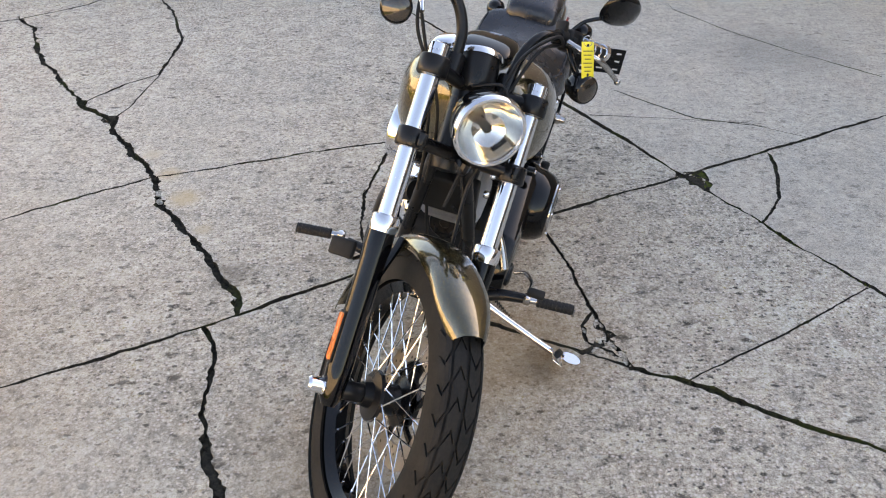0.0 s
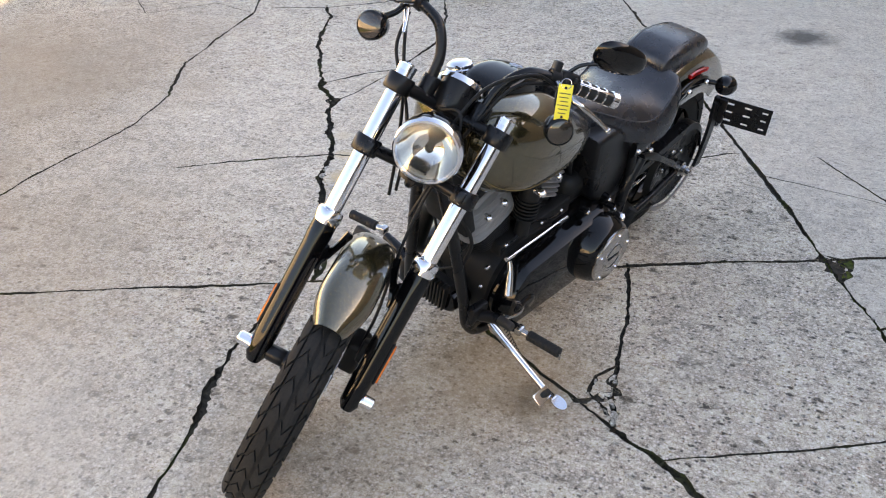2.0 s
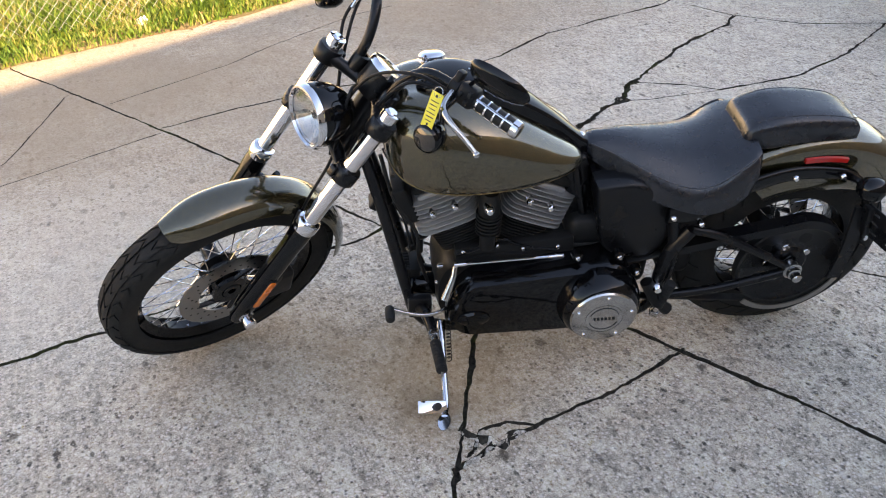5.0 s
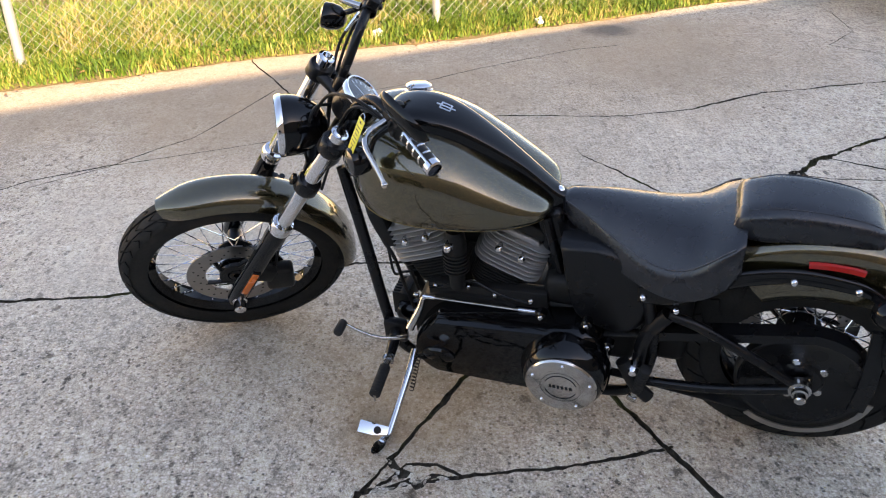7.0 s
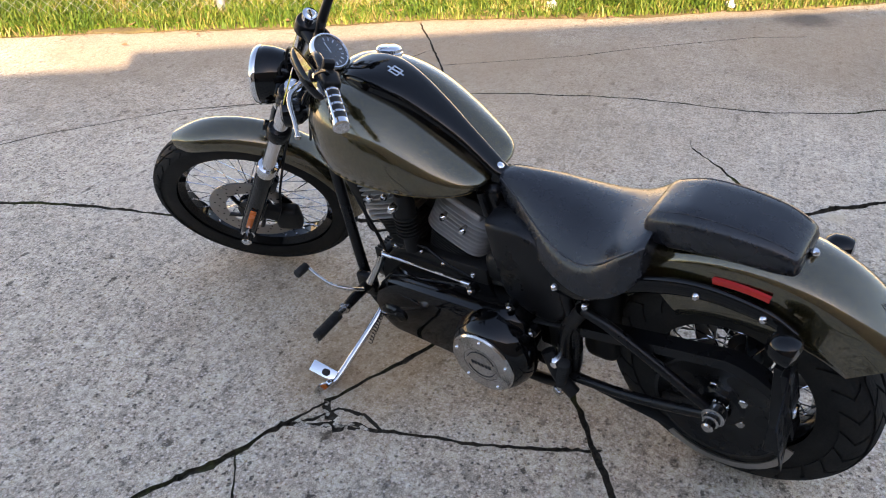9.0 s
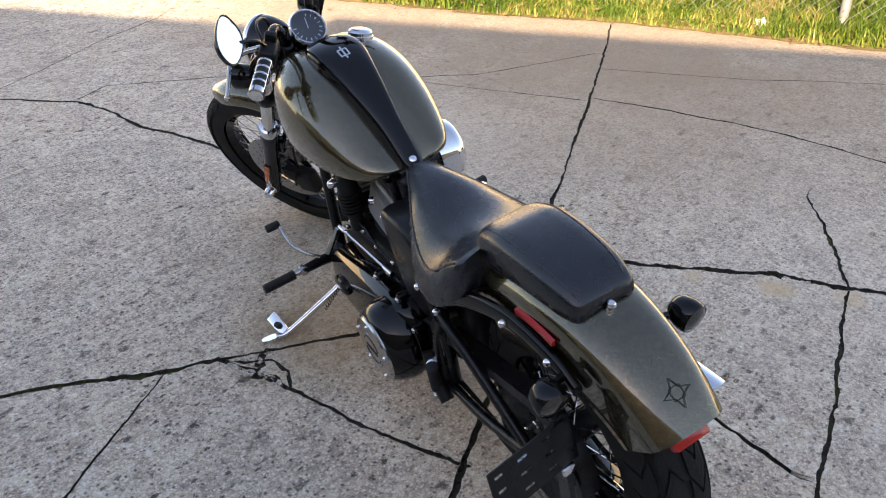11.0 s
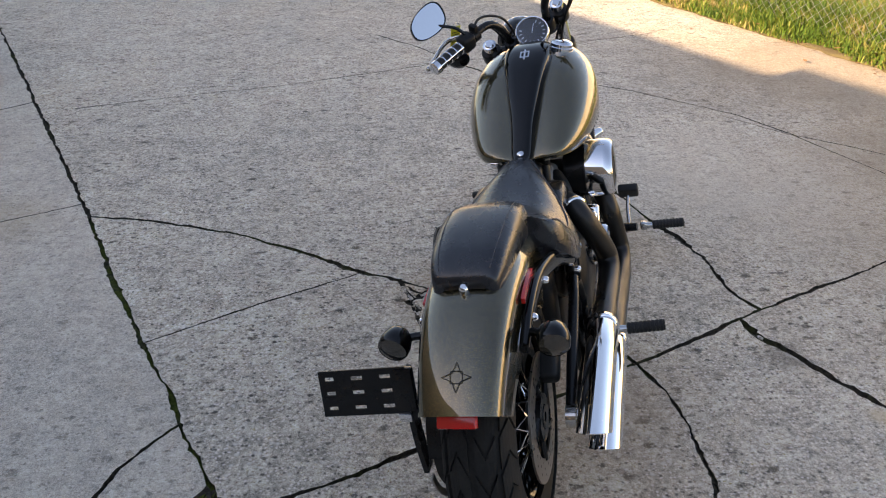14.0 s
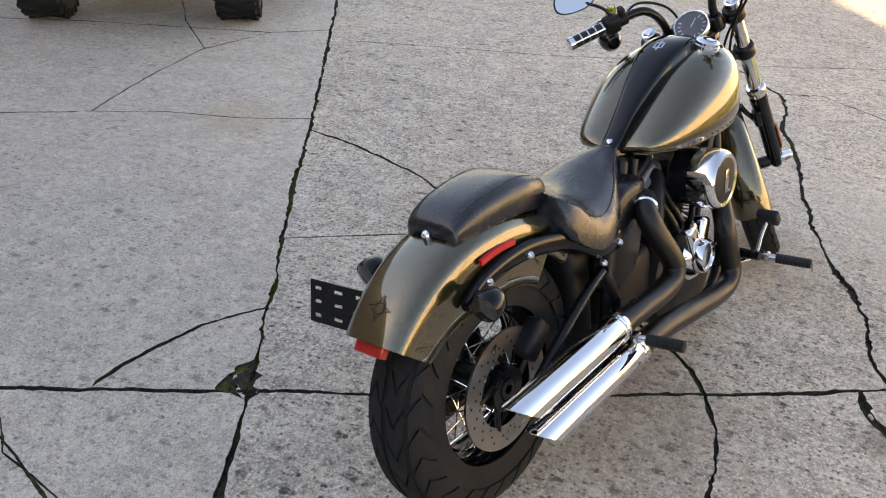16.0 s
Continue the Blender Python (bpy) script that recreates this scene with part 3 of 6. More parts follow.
def build_grass():
    r = np.random.RandomState(5)
    n = 120000
    y = r.uniform(-4.4, 8.0, n)
    d = np.abs(r.gamma(1.4, 0.62, n))
    d = np.clip(d - 0.03, -0.03, 7)
    vs, fs = [], []
    for yy, dd in zip(y, d):
        dens = 0.5 + 0.5 * noise.noise((yy * 1.3, dd * 1.6, 8.0))
        if dd < 0.30 and dens < 0.36 - 0.8 * dd:
            continue
        x = edge_at(yy) - 0.87 * dd
        yy = yy - 0.3 * dd
        h = (0.03 + 0.15 * r.rand() ** 1.5 * (0.25 + 1.3 * dens)) * (0.5 + min(0.9, max(0, dd) * 1.3))
        a = r.uniform(0, 2 * math.pi)
        lean = r.uniform(0.2, 1.5) * h
        w = r.uniform(0.0025, 0.006)
        ax, ay = math.cos(a), math.sin(a)
        b = len(vs)
        z = 0.015
        vs += [(x - ay * w, yy + ax * w, z), (x + ay * w, yy - ax * w, z),
               (x + ax * lean * 0.4 + ay * w * 0.8, yy + ay * lean * 0.4 - ax * w * 0.8, z + h * 0.62), (x + ax * lean * 0.4 - ay * w * 0.8, yy + ay * lean * 0.4 + ax * w * 0.8, z + h * 0.62),
               (x + ax * lean, yy + ay * lean, z + h * 0.95)]
        fs += [(b, b + 1, b + 2, b + 3), (b + 3, b + 2, b + 4)]
    me = bpy.data.meshes.new("grass")
    me.from_pydata(vs, [], fs)
    me.materials.append(BLADE)
    return tagged(new("grass", me), "sunlit green and straw-coloured grass on the verge", "grass", kind="stuff")


build_grass()


def build_litter():
    """Dry leaves blown along the edge, and two scraps of white litter."""
    r = random.Random(21)
    vs, fs = [], []
    for _ in range(420):
        y = r.uniform(-4.2, 7.5)
        d = r.gauss(0.10, 0.16)
        if noise.noise((y * 1.7, 4.0, 0)) < -0.12:
            continue
        x = edge_at(y) - 0.87 * d
        L, a = r.uniform(0.009, 0.028), r.uniform(0, 2 * math.pi)
        z = (0.012 if d < 0 else 0.045) + r.uniform(0, 0.02)
        c, s, b = math.cos(a), math.sin(a), len(vs)
        for u, v, h in ((-1, 0, 0.3), (-0.3, -0.38, 0.1), (0.4, -0.3, 0.15), (1, 0, 0.5), (0.4, 0.3, 0.4), (-0.3, 0.38, 0.5)):
            vs.append((x + (c * u - s * v) * L, y - 0.3 * d + (s * u + c * v) * L, z + h * L * r.uniform(0.2, 1.0) - 0.006))
        fs += [(b, b + 1, b + 2, b + 3), (b, b + 3, b + 4, b + 5)]
    me = bpy.data.meshes.new("dry_leaves")
    me.from_pydata(vs, [], fs)
    me.materials.append(LEAF)
    tagged(new("dry_leaves", me), "brown dry leaves scattered along the grass edge", "leaves", kind="stuff")
    for y, d, size in ((1.55, 0.22, 0.05), (2.7, 0.06, 0.04), (3.75, 0.30, 0.06)):
        bm = B()
        made = bmesh.ops.create_icosphere(bm, subdivisions=3, radius=size)["verts"]
        for v in made:
            k = 1 + 0.7 * noise.noise(v.co * (2.6 / size) + Vector((y, 0, 0)))
            v.co = Vector((v.co.x * k, v.co.y * k * 0.8, max(-0.3 * size, v.co.z * k * 0.6)))
        ob = new("litter_scrap", finish("litter_scrap", bm, PAPER, True, 20))
        ob.matrix_basis = pose(edge_at(y) - 0.87 * d, y - 0.3 * d, 0.03 + 0.3 * size)
        tagged(ob, "crumpled white scrap of litter in the grass", "litter", group="scraps of litter on the verge")


build_litter()


# ---- chain-link fence ----
def build_fence():
    y0, y1, back = -3.6, 6.5, 0.33
    fence = thing("chain_link_fence", "galvanised chain-link fence standing in the grass", "fence")
    fence.location = (edge_at(y0) - back, y0, 0)

    def at(s, z):
        return Vector((edge_at(y0 + s) - back, y0 + s, z)) - fence.location
    post_y = (-3.3, -0.70, 1.9, 4.5)
    first = None
    for py in post_y:
        p = at(py - y0, 0)
        if first is None:
            bm = B()
            spin(bm, [(0, 1.62), (0.02, 1.615), (0.03, 1.58), (0.03, 0.03), (0.034, 0.0)], 16, None, "z")
            first = part("post", bm, GALV, fence, "painted pale steel post", Matrix.Translation(p))
        else:
            again(first, Matrix.Translation(p))
    bm = B()
    tube(bm, [at(0, 1.55), at(3.3, 1.55), at(6.7, 1.55), at(10.1, 1.55)], 0.02, 10, 8)
    part("rail", bm, GALV, fence)
    vs, fs = [], []
    step, w = 0.036, 0.0014
    count = int((y1 - y0) / step)
    for k in range(count):
            line = []
            for i in range(43):
                p = at((k + (i + k) % 2) * step, 0.04 + i * step)
                line.append((p.x + 0.002 * (1 if i % 2 else -1), p.y, p.z))
            for (ax, ay, az), (bx, by, bz) in zip(line, line[1:]):
                b = len(vs)
                vs += [(ax - w, ay, az), (ax + w, ay - w, az), (ax + w, ay + w, az), (bx - w, by, bz), (bx + w, by - w, bz), (bx + w, by + w, bz)]
                fs += [(b, b + 1, b + 4, b + 3), (b + 1, b + 2, b + 5, b + 4), (b + 2, b, b + 3, b + 5)]
    me = bpy.data.meshes.new("wire_mesh")
    me.from_pydata(vs, [], fs)
    me.materials.append(GALV)
    ob = new("wire_mesh", me)
    ob.parent = fence
    tagged(ob, "woven diamond wire mesh", kind="stuff")


build_fence()


# ---- the building whose shade covers the yard ----
def build_wall():
    """A plain long wall unseen behind the camera's way; its top throws the shade's edge."""
    n, a = Vector((0.87, 0.49, 0)), Vector((-0.49, 0.87, 0))
    m = Matrix(((a.x, n.x, 0, 0), (a.y, n.y, 0, 0), (0, 0, 1, 0), (0, 0, 0, 1)))
    for name, s0, s1, h in (("wall_north", 0.35, 40, WALL_H), ("wall_south", -40, 0.35, WALL_H - 0.14)):
        bm = B()
        block(bm, (s1 - s0, 6.0, h), m @ Matrix.Translation((0.5 * (s0 + s1), WALL_D + 3.0, h / 2)), 0.0)
        ob = new(name, finish(name, bm, WALL, False))
        tagged(ob, "unseen painted block wall of the building that shades the yard", "wall", kind="structure")


def build_bounce_wall():
    """An unseen plain wall far beyond the verge, added to bounce warm sunlight back."""
    n, a = Vector((0.87, 0.49, 0)), Vector((-0.49, 0.87, 0))
    m = Matrix(((a.x, n.x, 0, 0), (a.y, n.y, 0, 0), (0, 0, 1, 0), (0, 0, 0, 1)))
    bm = B()
    block(bm, (60, 0.4, 3.4), m @ Matrix.Translation((0, -10.0, 1.7)))
    ob = new("bounce_wall_west", finish("bounce_wall_west", bm, BOUNCE_WALL, False))
    tagged(ob, "unseen cream wall added to bounce sunlight", "wall", kind="structure")


build_bounce_wall()
WALL_D = 6.5
WALL_H = (WALL_D + 2.28) * math.tan(SUN_EL)
build_wall()


# ---- motorcycle ----
BIKE = Matrix.Translation((0.246, 3.006, 0)) @ pose(0, 0, 0, 0, 0, 253.7) @ pose(0, 0, 0, -12, 0, 0)
FORK = Matrix.Translation((1.28, 0, 0.7635)) @ pose(0, 0, 0, 0, -34.5, 0) @ pose(0, 0, 0, 0, 0, 32.7)
bike = thing("motorcycle", "olive-gold and black cruiser motorcycle leaning on its side stand", "motorcycle", BIKE)


def tyre_line(R, half, depth, n=9, flat=0.75):
    """The outer half of a tyre's section, as (radius, height across), from one bead over the crown to the other."""
    out = []
    for k in range(n * 2 + 1):
        u = -1 + k / n
        y = half * math.sin(u * math.pi / 2 * 1.12) if abs(u) < 0.893 else half * math.copysign(1, u) * (1 - 0.9 * (abs(u) - 0.893))
        out.append((R - depth * abs(u) ** (2.2 / flat), y))
    return out


def build_wheel(name, R, half, rim_r, rows, blocks, m, hub_half, disc_side, label):
    """A laced wheel: rim, tyre, tread pieces, hub, spokes and brake disc; its axle is y."""
    depth = R - rim_r + 0.004
    bm = B()
    w = half * 0.72
    spin(bm, [(rim_r + 0.012, -w), (rim_r + 0.012, -w + 0.006), (rim_r - 0.006, -w + 0.010), (rim_r - 0.022, -w * 0.35), (rim_r - 0.024, w * 0.35), (rim_r - 0.006, w - 0.010),
              (rim_r + 0.012, w - 0.006), (rim_r + 0.012, w), (rim_r - 0.012, w - 0.001), (rim_r - 0.032, w * 0.4), (rim_r - 0.032, -w * 0.4), (rim_r - 0.012, -w + 0.001)], 72, None, "y", True)
    wheel = part(name, bm, GLOSS, bike, label, m)
    line = tyre_line(R - 0.005, half, depth)
    bm = B()
    spin(bm, line + [(rim_r + 0.002, half * 0.6), (rim_r + 0.002, -half * 0.6)], 90, None, "y", True)
    part("tyre", bm, RUBBER, wheel, "worn black tyre")

    def on(a, u, lift):
        k = (u + 1) / 2 * (len(line) - 1)
        i = min(int(k), len(line) - 2)
        f = k - i
        r = line[i][0] * (1 - f) + line[i + 1][0] * f
        y = line[i][1] * (1 - f) + line[i + 1][1] * f
        tr, ty = line[i + 1][0] - line[i][0], line[i + 1][1] - line[i][1]
        L = math.hypot(tr, ty)
        r, y = r + lift * ty / L, y - lift * tr / L
        return Vector((r * math.cos(a), y, r * math.sin(a)))
    vs, fs = [], []
    pitch = 2 * math.pi / blocks
    for u0, u1, shift, bend in rows:
        for k in range(blocks):
            nu, na = 6, 3
            b = len(vs)
            for lift in (0.006, -0.002):
                for i in range(nu + 1):
                    u = u0 + (u1 - u0) * i / nu
                    zig = bend * (abs(2 * ((i / nu) * 1.0) - 1) - 0.5)
                    for j in range(na + 1):
                        a = pitch * (k + shift + 0.08 + 0.84 * j / na + zig)
                        vs.append(on(a, u, lift))
            at = lambda i, j, s: b + s * (nu + 1) * (na + 1) + i * (na + 1) + j
            for i in range(nu):
                for j in range(na):
                    fs.append((at(i, j, 0), at(i + 1, j, 0), at(i + 1, j + 1, 0), at(i, j + 1, 0)))
            for i in range(nu):
                fs.append((at(i, 0, 0), at(i, 0, 1), at(i + 1, 0, 1), at(i + 1, 0, 0)))
                fs.append((at(i, na, 0), at(i + 1, na, 0), at(i + 1, na, 1), at(i, na, 1)))
            for j in range(na):
                fs.append((at(0, j, 0), at(0, j + 1, 0), at(0, j + 1, 1), at(0, j, 1)))
                fs.append((at(nu, j, 0), at(nu, j, 1), at(nu, j + 1, 1), at(nu, j + 1, 0)))
    me = bpy.data.meshes.new("tread")
    me.from_pydata(vs, [], fs)
    me.materials.append(RUBBER)
    ob = new("tread", me)
    ob.parent = wheel
    tagged(ob, kind="stuff")
    # hub
    bm = B()
    h = hub_half
    spin(bm, [(0.012, -h - 0.02), (0.026, -h - 0.02), (0.030, -h), (0.056, -h + 0.004), (0.058, -h + 0.012), (0.036, -h + 0.022), (0.033, 0), (0.036, h - 0.022), (0.058, h - 0.012), (0.056, h - 0.004), (0.030, h), (0.026, h + 0.02), (0.012, h + 0.02)], 28)
    part("hub", bm, SATIN, wheel, "black hub")
    # spokes
    for side in (-1, 1):
        for way in (-1, 1):
            bm = B()
            a1 = way * 0.62
            p0 = Vector((0.054, side * (h - 0.010), 0))
            p1 = Vector(((rim_r - 0.022) * math.cos(a1), side * 0.006, (rim_r - 0.022) * math.sin(a1)))
            tube(bm, [p0, p1], 0.0019, 6, 1)
            tube(bm, [p1.lerp(p0, 0.0), p1.lerp(p0, 0.08)], 0.0034, 6, 1)
            first = None
            for k in range(10):
                rot = pose(0, 0, 0, 0, 36 * k + (9 if way > 0 else 0) + (18 if side > 0 else 0), 0)
                if first is None:
                    first = part("spoke", bm, CHROME, wheel, m=rot)
                else:
                    again(first, rot)
    # brake disc
    bm = B()
    y = disc_side * (h + 0.012)
    spin(bm, [(0.096, y - 0.0025), (0.152, y - 0.0025), (0.152, y + 0.0025), (0.096, y + 0.0025)], 64, None, "y", True)
    disc = part("brake_disc", bm, DISC, wheel, "drilled steel brake disc")
    bm = B()
    for k in range(48):
        a = 2 * math.pi * k / 48
        r = (0.104, 0.118, 0.133)[k % 3]
        for s in (-1, 1):
            spin(bm, [(0, 0.0004), (0.0036, 0.0004)], 8, aim((r * math.cos(a), y + s * 0.0026, r * math.sin(a)), (0, s, 0)), "z")
    tagged(part("vent_hole", bm, MATTE, wheel), kind="stuff")
    bm = B()
    for k in range(5):
        a = 2 * math.pi * k / 5
        c, s = math.cos(a), math.sin(a)
        tube(bm, [(0.045 * c, y, 0.045 * s), (0.075 * math.cos(a + 0.35), y, 0.075 * math.sin(a + 0.35)), (0.1 * math.cos(a + 0.5), y, 0.1 * math.sin(a + 0.5))], 0.0075, 8, 4)
    spin(bm, [(0.03, y - 0.006), (0.055, y - 0.006), (0.055, y + 0.006), (0.03, y + 0.006)], 32, None, "y", True)
    part("disc_carrier", bm, SATIN, wheel)
    return wheel


FC = FORK @ Matrix.Translation((0.075, 0, -0.567))
build_wheel("front_wheel", 0.345, 0.047, 0.272, [(-0.68, -0.41, 0.0, 0.4), (-0.34, -0.05, 0.5, -0.45), (0.05, 0.34, 0.0, 0.45), (0.41, 0.68, 0.5, -0.4)], 36, FC, 0.042, 1, "black rimmed wire-spoked front wheel turned to one side")
build_wheel("rear_wheel", 0.323, 0.074, 0.205, [(-0.82, -0.47, 0.0, 0.5), (-0.40, -0.05, 0.5, -0.6), (0.05, 0.40, 0.0, 0.6), (0.47, 0.82, 0.5, -0.5)], 25, Matrix.Translation((0, 0, 0.325)), 0.075, -1, "black rimmed wire-spoked rear wheel with a wide tyre")


def build_fork():
    for s, name in ((1, "left"), (-1, "right")):
        y = 0.13 * s
        bm = B()
        spin(bm, [(0, 0.198), (0.0205, 0.197), (0.0215, 0.19), (0.0215, -0.2)], 24, FORK @ Matrix.Translation((0.08, y, 0)), "z")
        part("fork_tube", bm, CHROME, bike, "polished chrome fork tube")
        bm = B()
        spin(bm, [(0.0, 0.208), (0.012, 0.208), (0.016, 0.204), (0.0225, 0.203), (0.0225, 0.188)], 6 * 4, FORK @ Matrix.Translation((0.08, y, 0)), "z")
        part("fork_cap", bm, CHROME, bike)
        bm = B()
        spin(bm, [(0.022, -0.176), (0.030, -0.179), (0.0325, -0.186), (0.0325, -0.205), (0.029, -0.216), (0.029, -0.222)], 28, FORK @ Matrix.Translation((0.08, y, 0)), "z")
        part("fork_collar", bm, CHROME, bike)
        bm = B()
        spin(bm, [(0.022, -0.21), (0.0295, -0.214), (0.0305, -0.25), (0.0285, -0.27), (0.0285, -0.52), (0.026, -0.585), (0.016, -0.605), (0, -0.607)], 28, FORK @ Matrix.Translation((0.08, y, 0)), "z")
        block(bm, (0.05, 0.034, 0.06), FORK @ Matrix.Translation((0.077, y, -0.567)), 0.012, 3)
        block(bm, (0.03, 0.03, 0.07), FORK @ Matrix.Translation((0.05, y - 0.022 * s, -0.3)), 0.008)
        part("fork_leg", bm, GLOSS, bike, "gloss black fork leg")
        bm = B()
        spin(bm, [(0, 0.044), (0.012, 0.044), (0.017, 0.039), (0.018, 0.012), (0.022, 0.010), (0.022, 0.0)], 20, FORK @ aim((0.075, y + 0.014 * s, -0.567), (0, s, 0)), "z")
        part("axle_nut", bm, CHROME, bike, "chrome axle nut")
        bm = B()
        block(bm, (0.020, 0.008, 0.105), FORK @ Matrix.Translation((0.082, y + 0.032 * s, -0.455)) @ pose(0, 0, 0, 0, 0, 0), 0.0035)
        part("reflector", bm, ORANGE, bike, "amber side reflector")
        bm = B()
        block(bm, (0.026, 0.006, 0.115), FORK @ Matrix.Translation((0.08, y + 0.028 * s, -0.455)), 0.002)
        part("reflector_mount", bm, PLASTIC, bike)
    # triple clamps
    for z, r, name in ((0.155, 0.034, "upper_clamp"), (-0.005, 0.033, "lower_clamp")):
        bm = B()
        for s in (-1, 1):
            spin(bm, [(0.0216, 0.021), (r - 0.003, 0.021), (r, 0.017), (r, -0.017), (r - 0.003, -0.021), (0.0216, -0.021)], 28, FORK @ Matrix.Translation((0.08, 0.13 * s, z)), "z", True)
            block(bm, (0.014, 0.02, 0.03), FORK @ Matrix.Translation((0.118 if z < 0 else 0.045, 0.12 * s, z)), 0.004)
        rings = []
        for k in range(13):
            u = -1 + k / 6
            x = 0.078 - (0.062 if z > 0.1 else 0.03) * math.cos(u * math.pi / 2)
            rings.append([FORK @ Vector((x + 0.021 * math.cos(a), 0.105 * u, z + 0.0155 * math.sin(a))) for a in (2 * math.pi * i / 12 for i in range(12))])
        loft(bm, rings)
        part(name, bm, SATIN, bike, "black fork clamp")
    bm = B()
    spin(bm, [(0, 0.17), (0.034, 0.17), (0.036, 0.15), (0.034, 0.02), (0.036, -0.02), (0.03, -0.04), (0, -0.045)], 24, FORK, "z")
    part("steering_head", bm, SATIN, bike)
    # front fender
    bm = B()
    rings = []
    for k in range(33):
        th = math.radians(54 - 122 * k / 32)
        ring = []
        for lift in (0.0, 0.004):
            row = []
            for i in range(15):
                u = -1 + i / 7
                y = 0.064 * math.sin(u * 1.25) / math.sin(1.25) * (1 - 0.45 * max(0, 1 - k / 5) ** 2)
                r = 0.376 - 0.042 * abs(u) ** 2.6 - lift * 0.9
                y *= 1 - lift * 4
                row.append(Vector((0.075 + r * math.sin(th), y, -0.567 + r * math.cos(th))))
            ring += row if lift == 0 else row[::-1]
        rings.append([FORK @ p for p in ring])
    loft(bm, rings)
    part("front_fender", bm, PAINT, bike, "olive-gold metallic front fender")
    for s in (-1, 1):
        bm = B()
        tube(bm, [(0.05, 0.066 * s, -0.215), (0.05, 0.075 * s, -0.25), (0.055, 0.098 * s, -0.31)], 0.009, 8, 5)
        bmesh.ops.transform(bm, matrix=FORK, verts=bm.verts)
        part("fender_bracket", bm, GLOSS, bike)
    # brake caliper on the disc side
    bm = B()
    block(bm, (0.085, 0.05, 0.10), FORK @ Matrix.Translation((-0.035, 0.085, -0.50)) @ pose(0, 0, 0, 0, 25, 0), 0.014, 3)
    block(bm, (0.05, 0.03, 0.06), FORK @ Matrix.Translation((0.02, 0.105, -0.47)), 0.008)
    part("front_caliper", bm, MATTE, bike, "black brake caliper")
    bm = B()
    spin(bm, [(0, 0.03), (0.018, 0.03), (0.022, 0.02), (0.022, -0.03), (0.015, -0.04)], 20, FORK @ aim((0.075, -0.08, -0.567), (0, -1, 0)), "z")
    part("axle_spacer", bm, SATIN, bike)


build_fork()


def build_headlight():
    m = FORK @ Matrix.Translation((0.165, 0.002, 0.055)) @ pose(0, 0, 0, 0, 24, 0) @ Matrix.Scale(0.95, 4)
    bm = B()
    spin(bm, [(0.080, 0.0), (0.0835, -0.006), (0.0845, -0.022), (0.081, -0.046), (0.072, -0.074), (0.056, -0.100), (0.034, -0.120), (0.014, -0.128), (0, -0.129)], 40, m, "x")
    lamp = part("headlight", bm, GLOSS, bike, "round headlight in a gloss black bucket")
    bm = B()
    spin(bm, [(0.073, 0.003), (0.076, 0.010), (0.081, 0.0095), (0.0855, 0.003), (0.0865, -0.003), (0.0855, -0.008), (0.080, -0.009)], 44, m, "x", True)
    part("bezel", bm, CHROME, lamp, "chrome trim ring")
    bm = B()
    spin(bm, [(0.074, 0.0), (0.060, -0.030), (0.040, -0.050), (0.018, -0.060), (0.0, -0.060)], 40, m, "x")
    part("reflector_bowl", bm, BOWL, lamp, "bright mirror bowl")
    bm = B()
    spin(bm, [(0, -0.018), (0.011, -0.018), (0.012, -0.022), (0.010, -0.055)], 16, m, "x")
    part("bulb_shield", bm, SATIN, lamp)
    bm = B()
    spin(bm, [(0.0, 0.012), (0.03, 0.0105), (0.055, 0.007), (0.0735, 0.001), (0.0735, -0.002), (0.055, 0.003), (0.03, 0.0065), (0.0, 0.008)], 40, m, "x")
    ob = part("lens", bm, GLASS, lamp, "clear glass lens")
    ob.visible_shadow = False
    bm = B()
    tube(bm, [FORK @ Vector((0.11, 0, -0.02)), FORK @ Vector((0.10, 0, -0.035)), FORK @ Vector((0.07, 0, -0.02))], 0.012, 8, 4)
    part("bracket", bm, SATIN, lamp)


build_headlight()


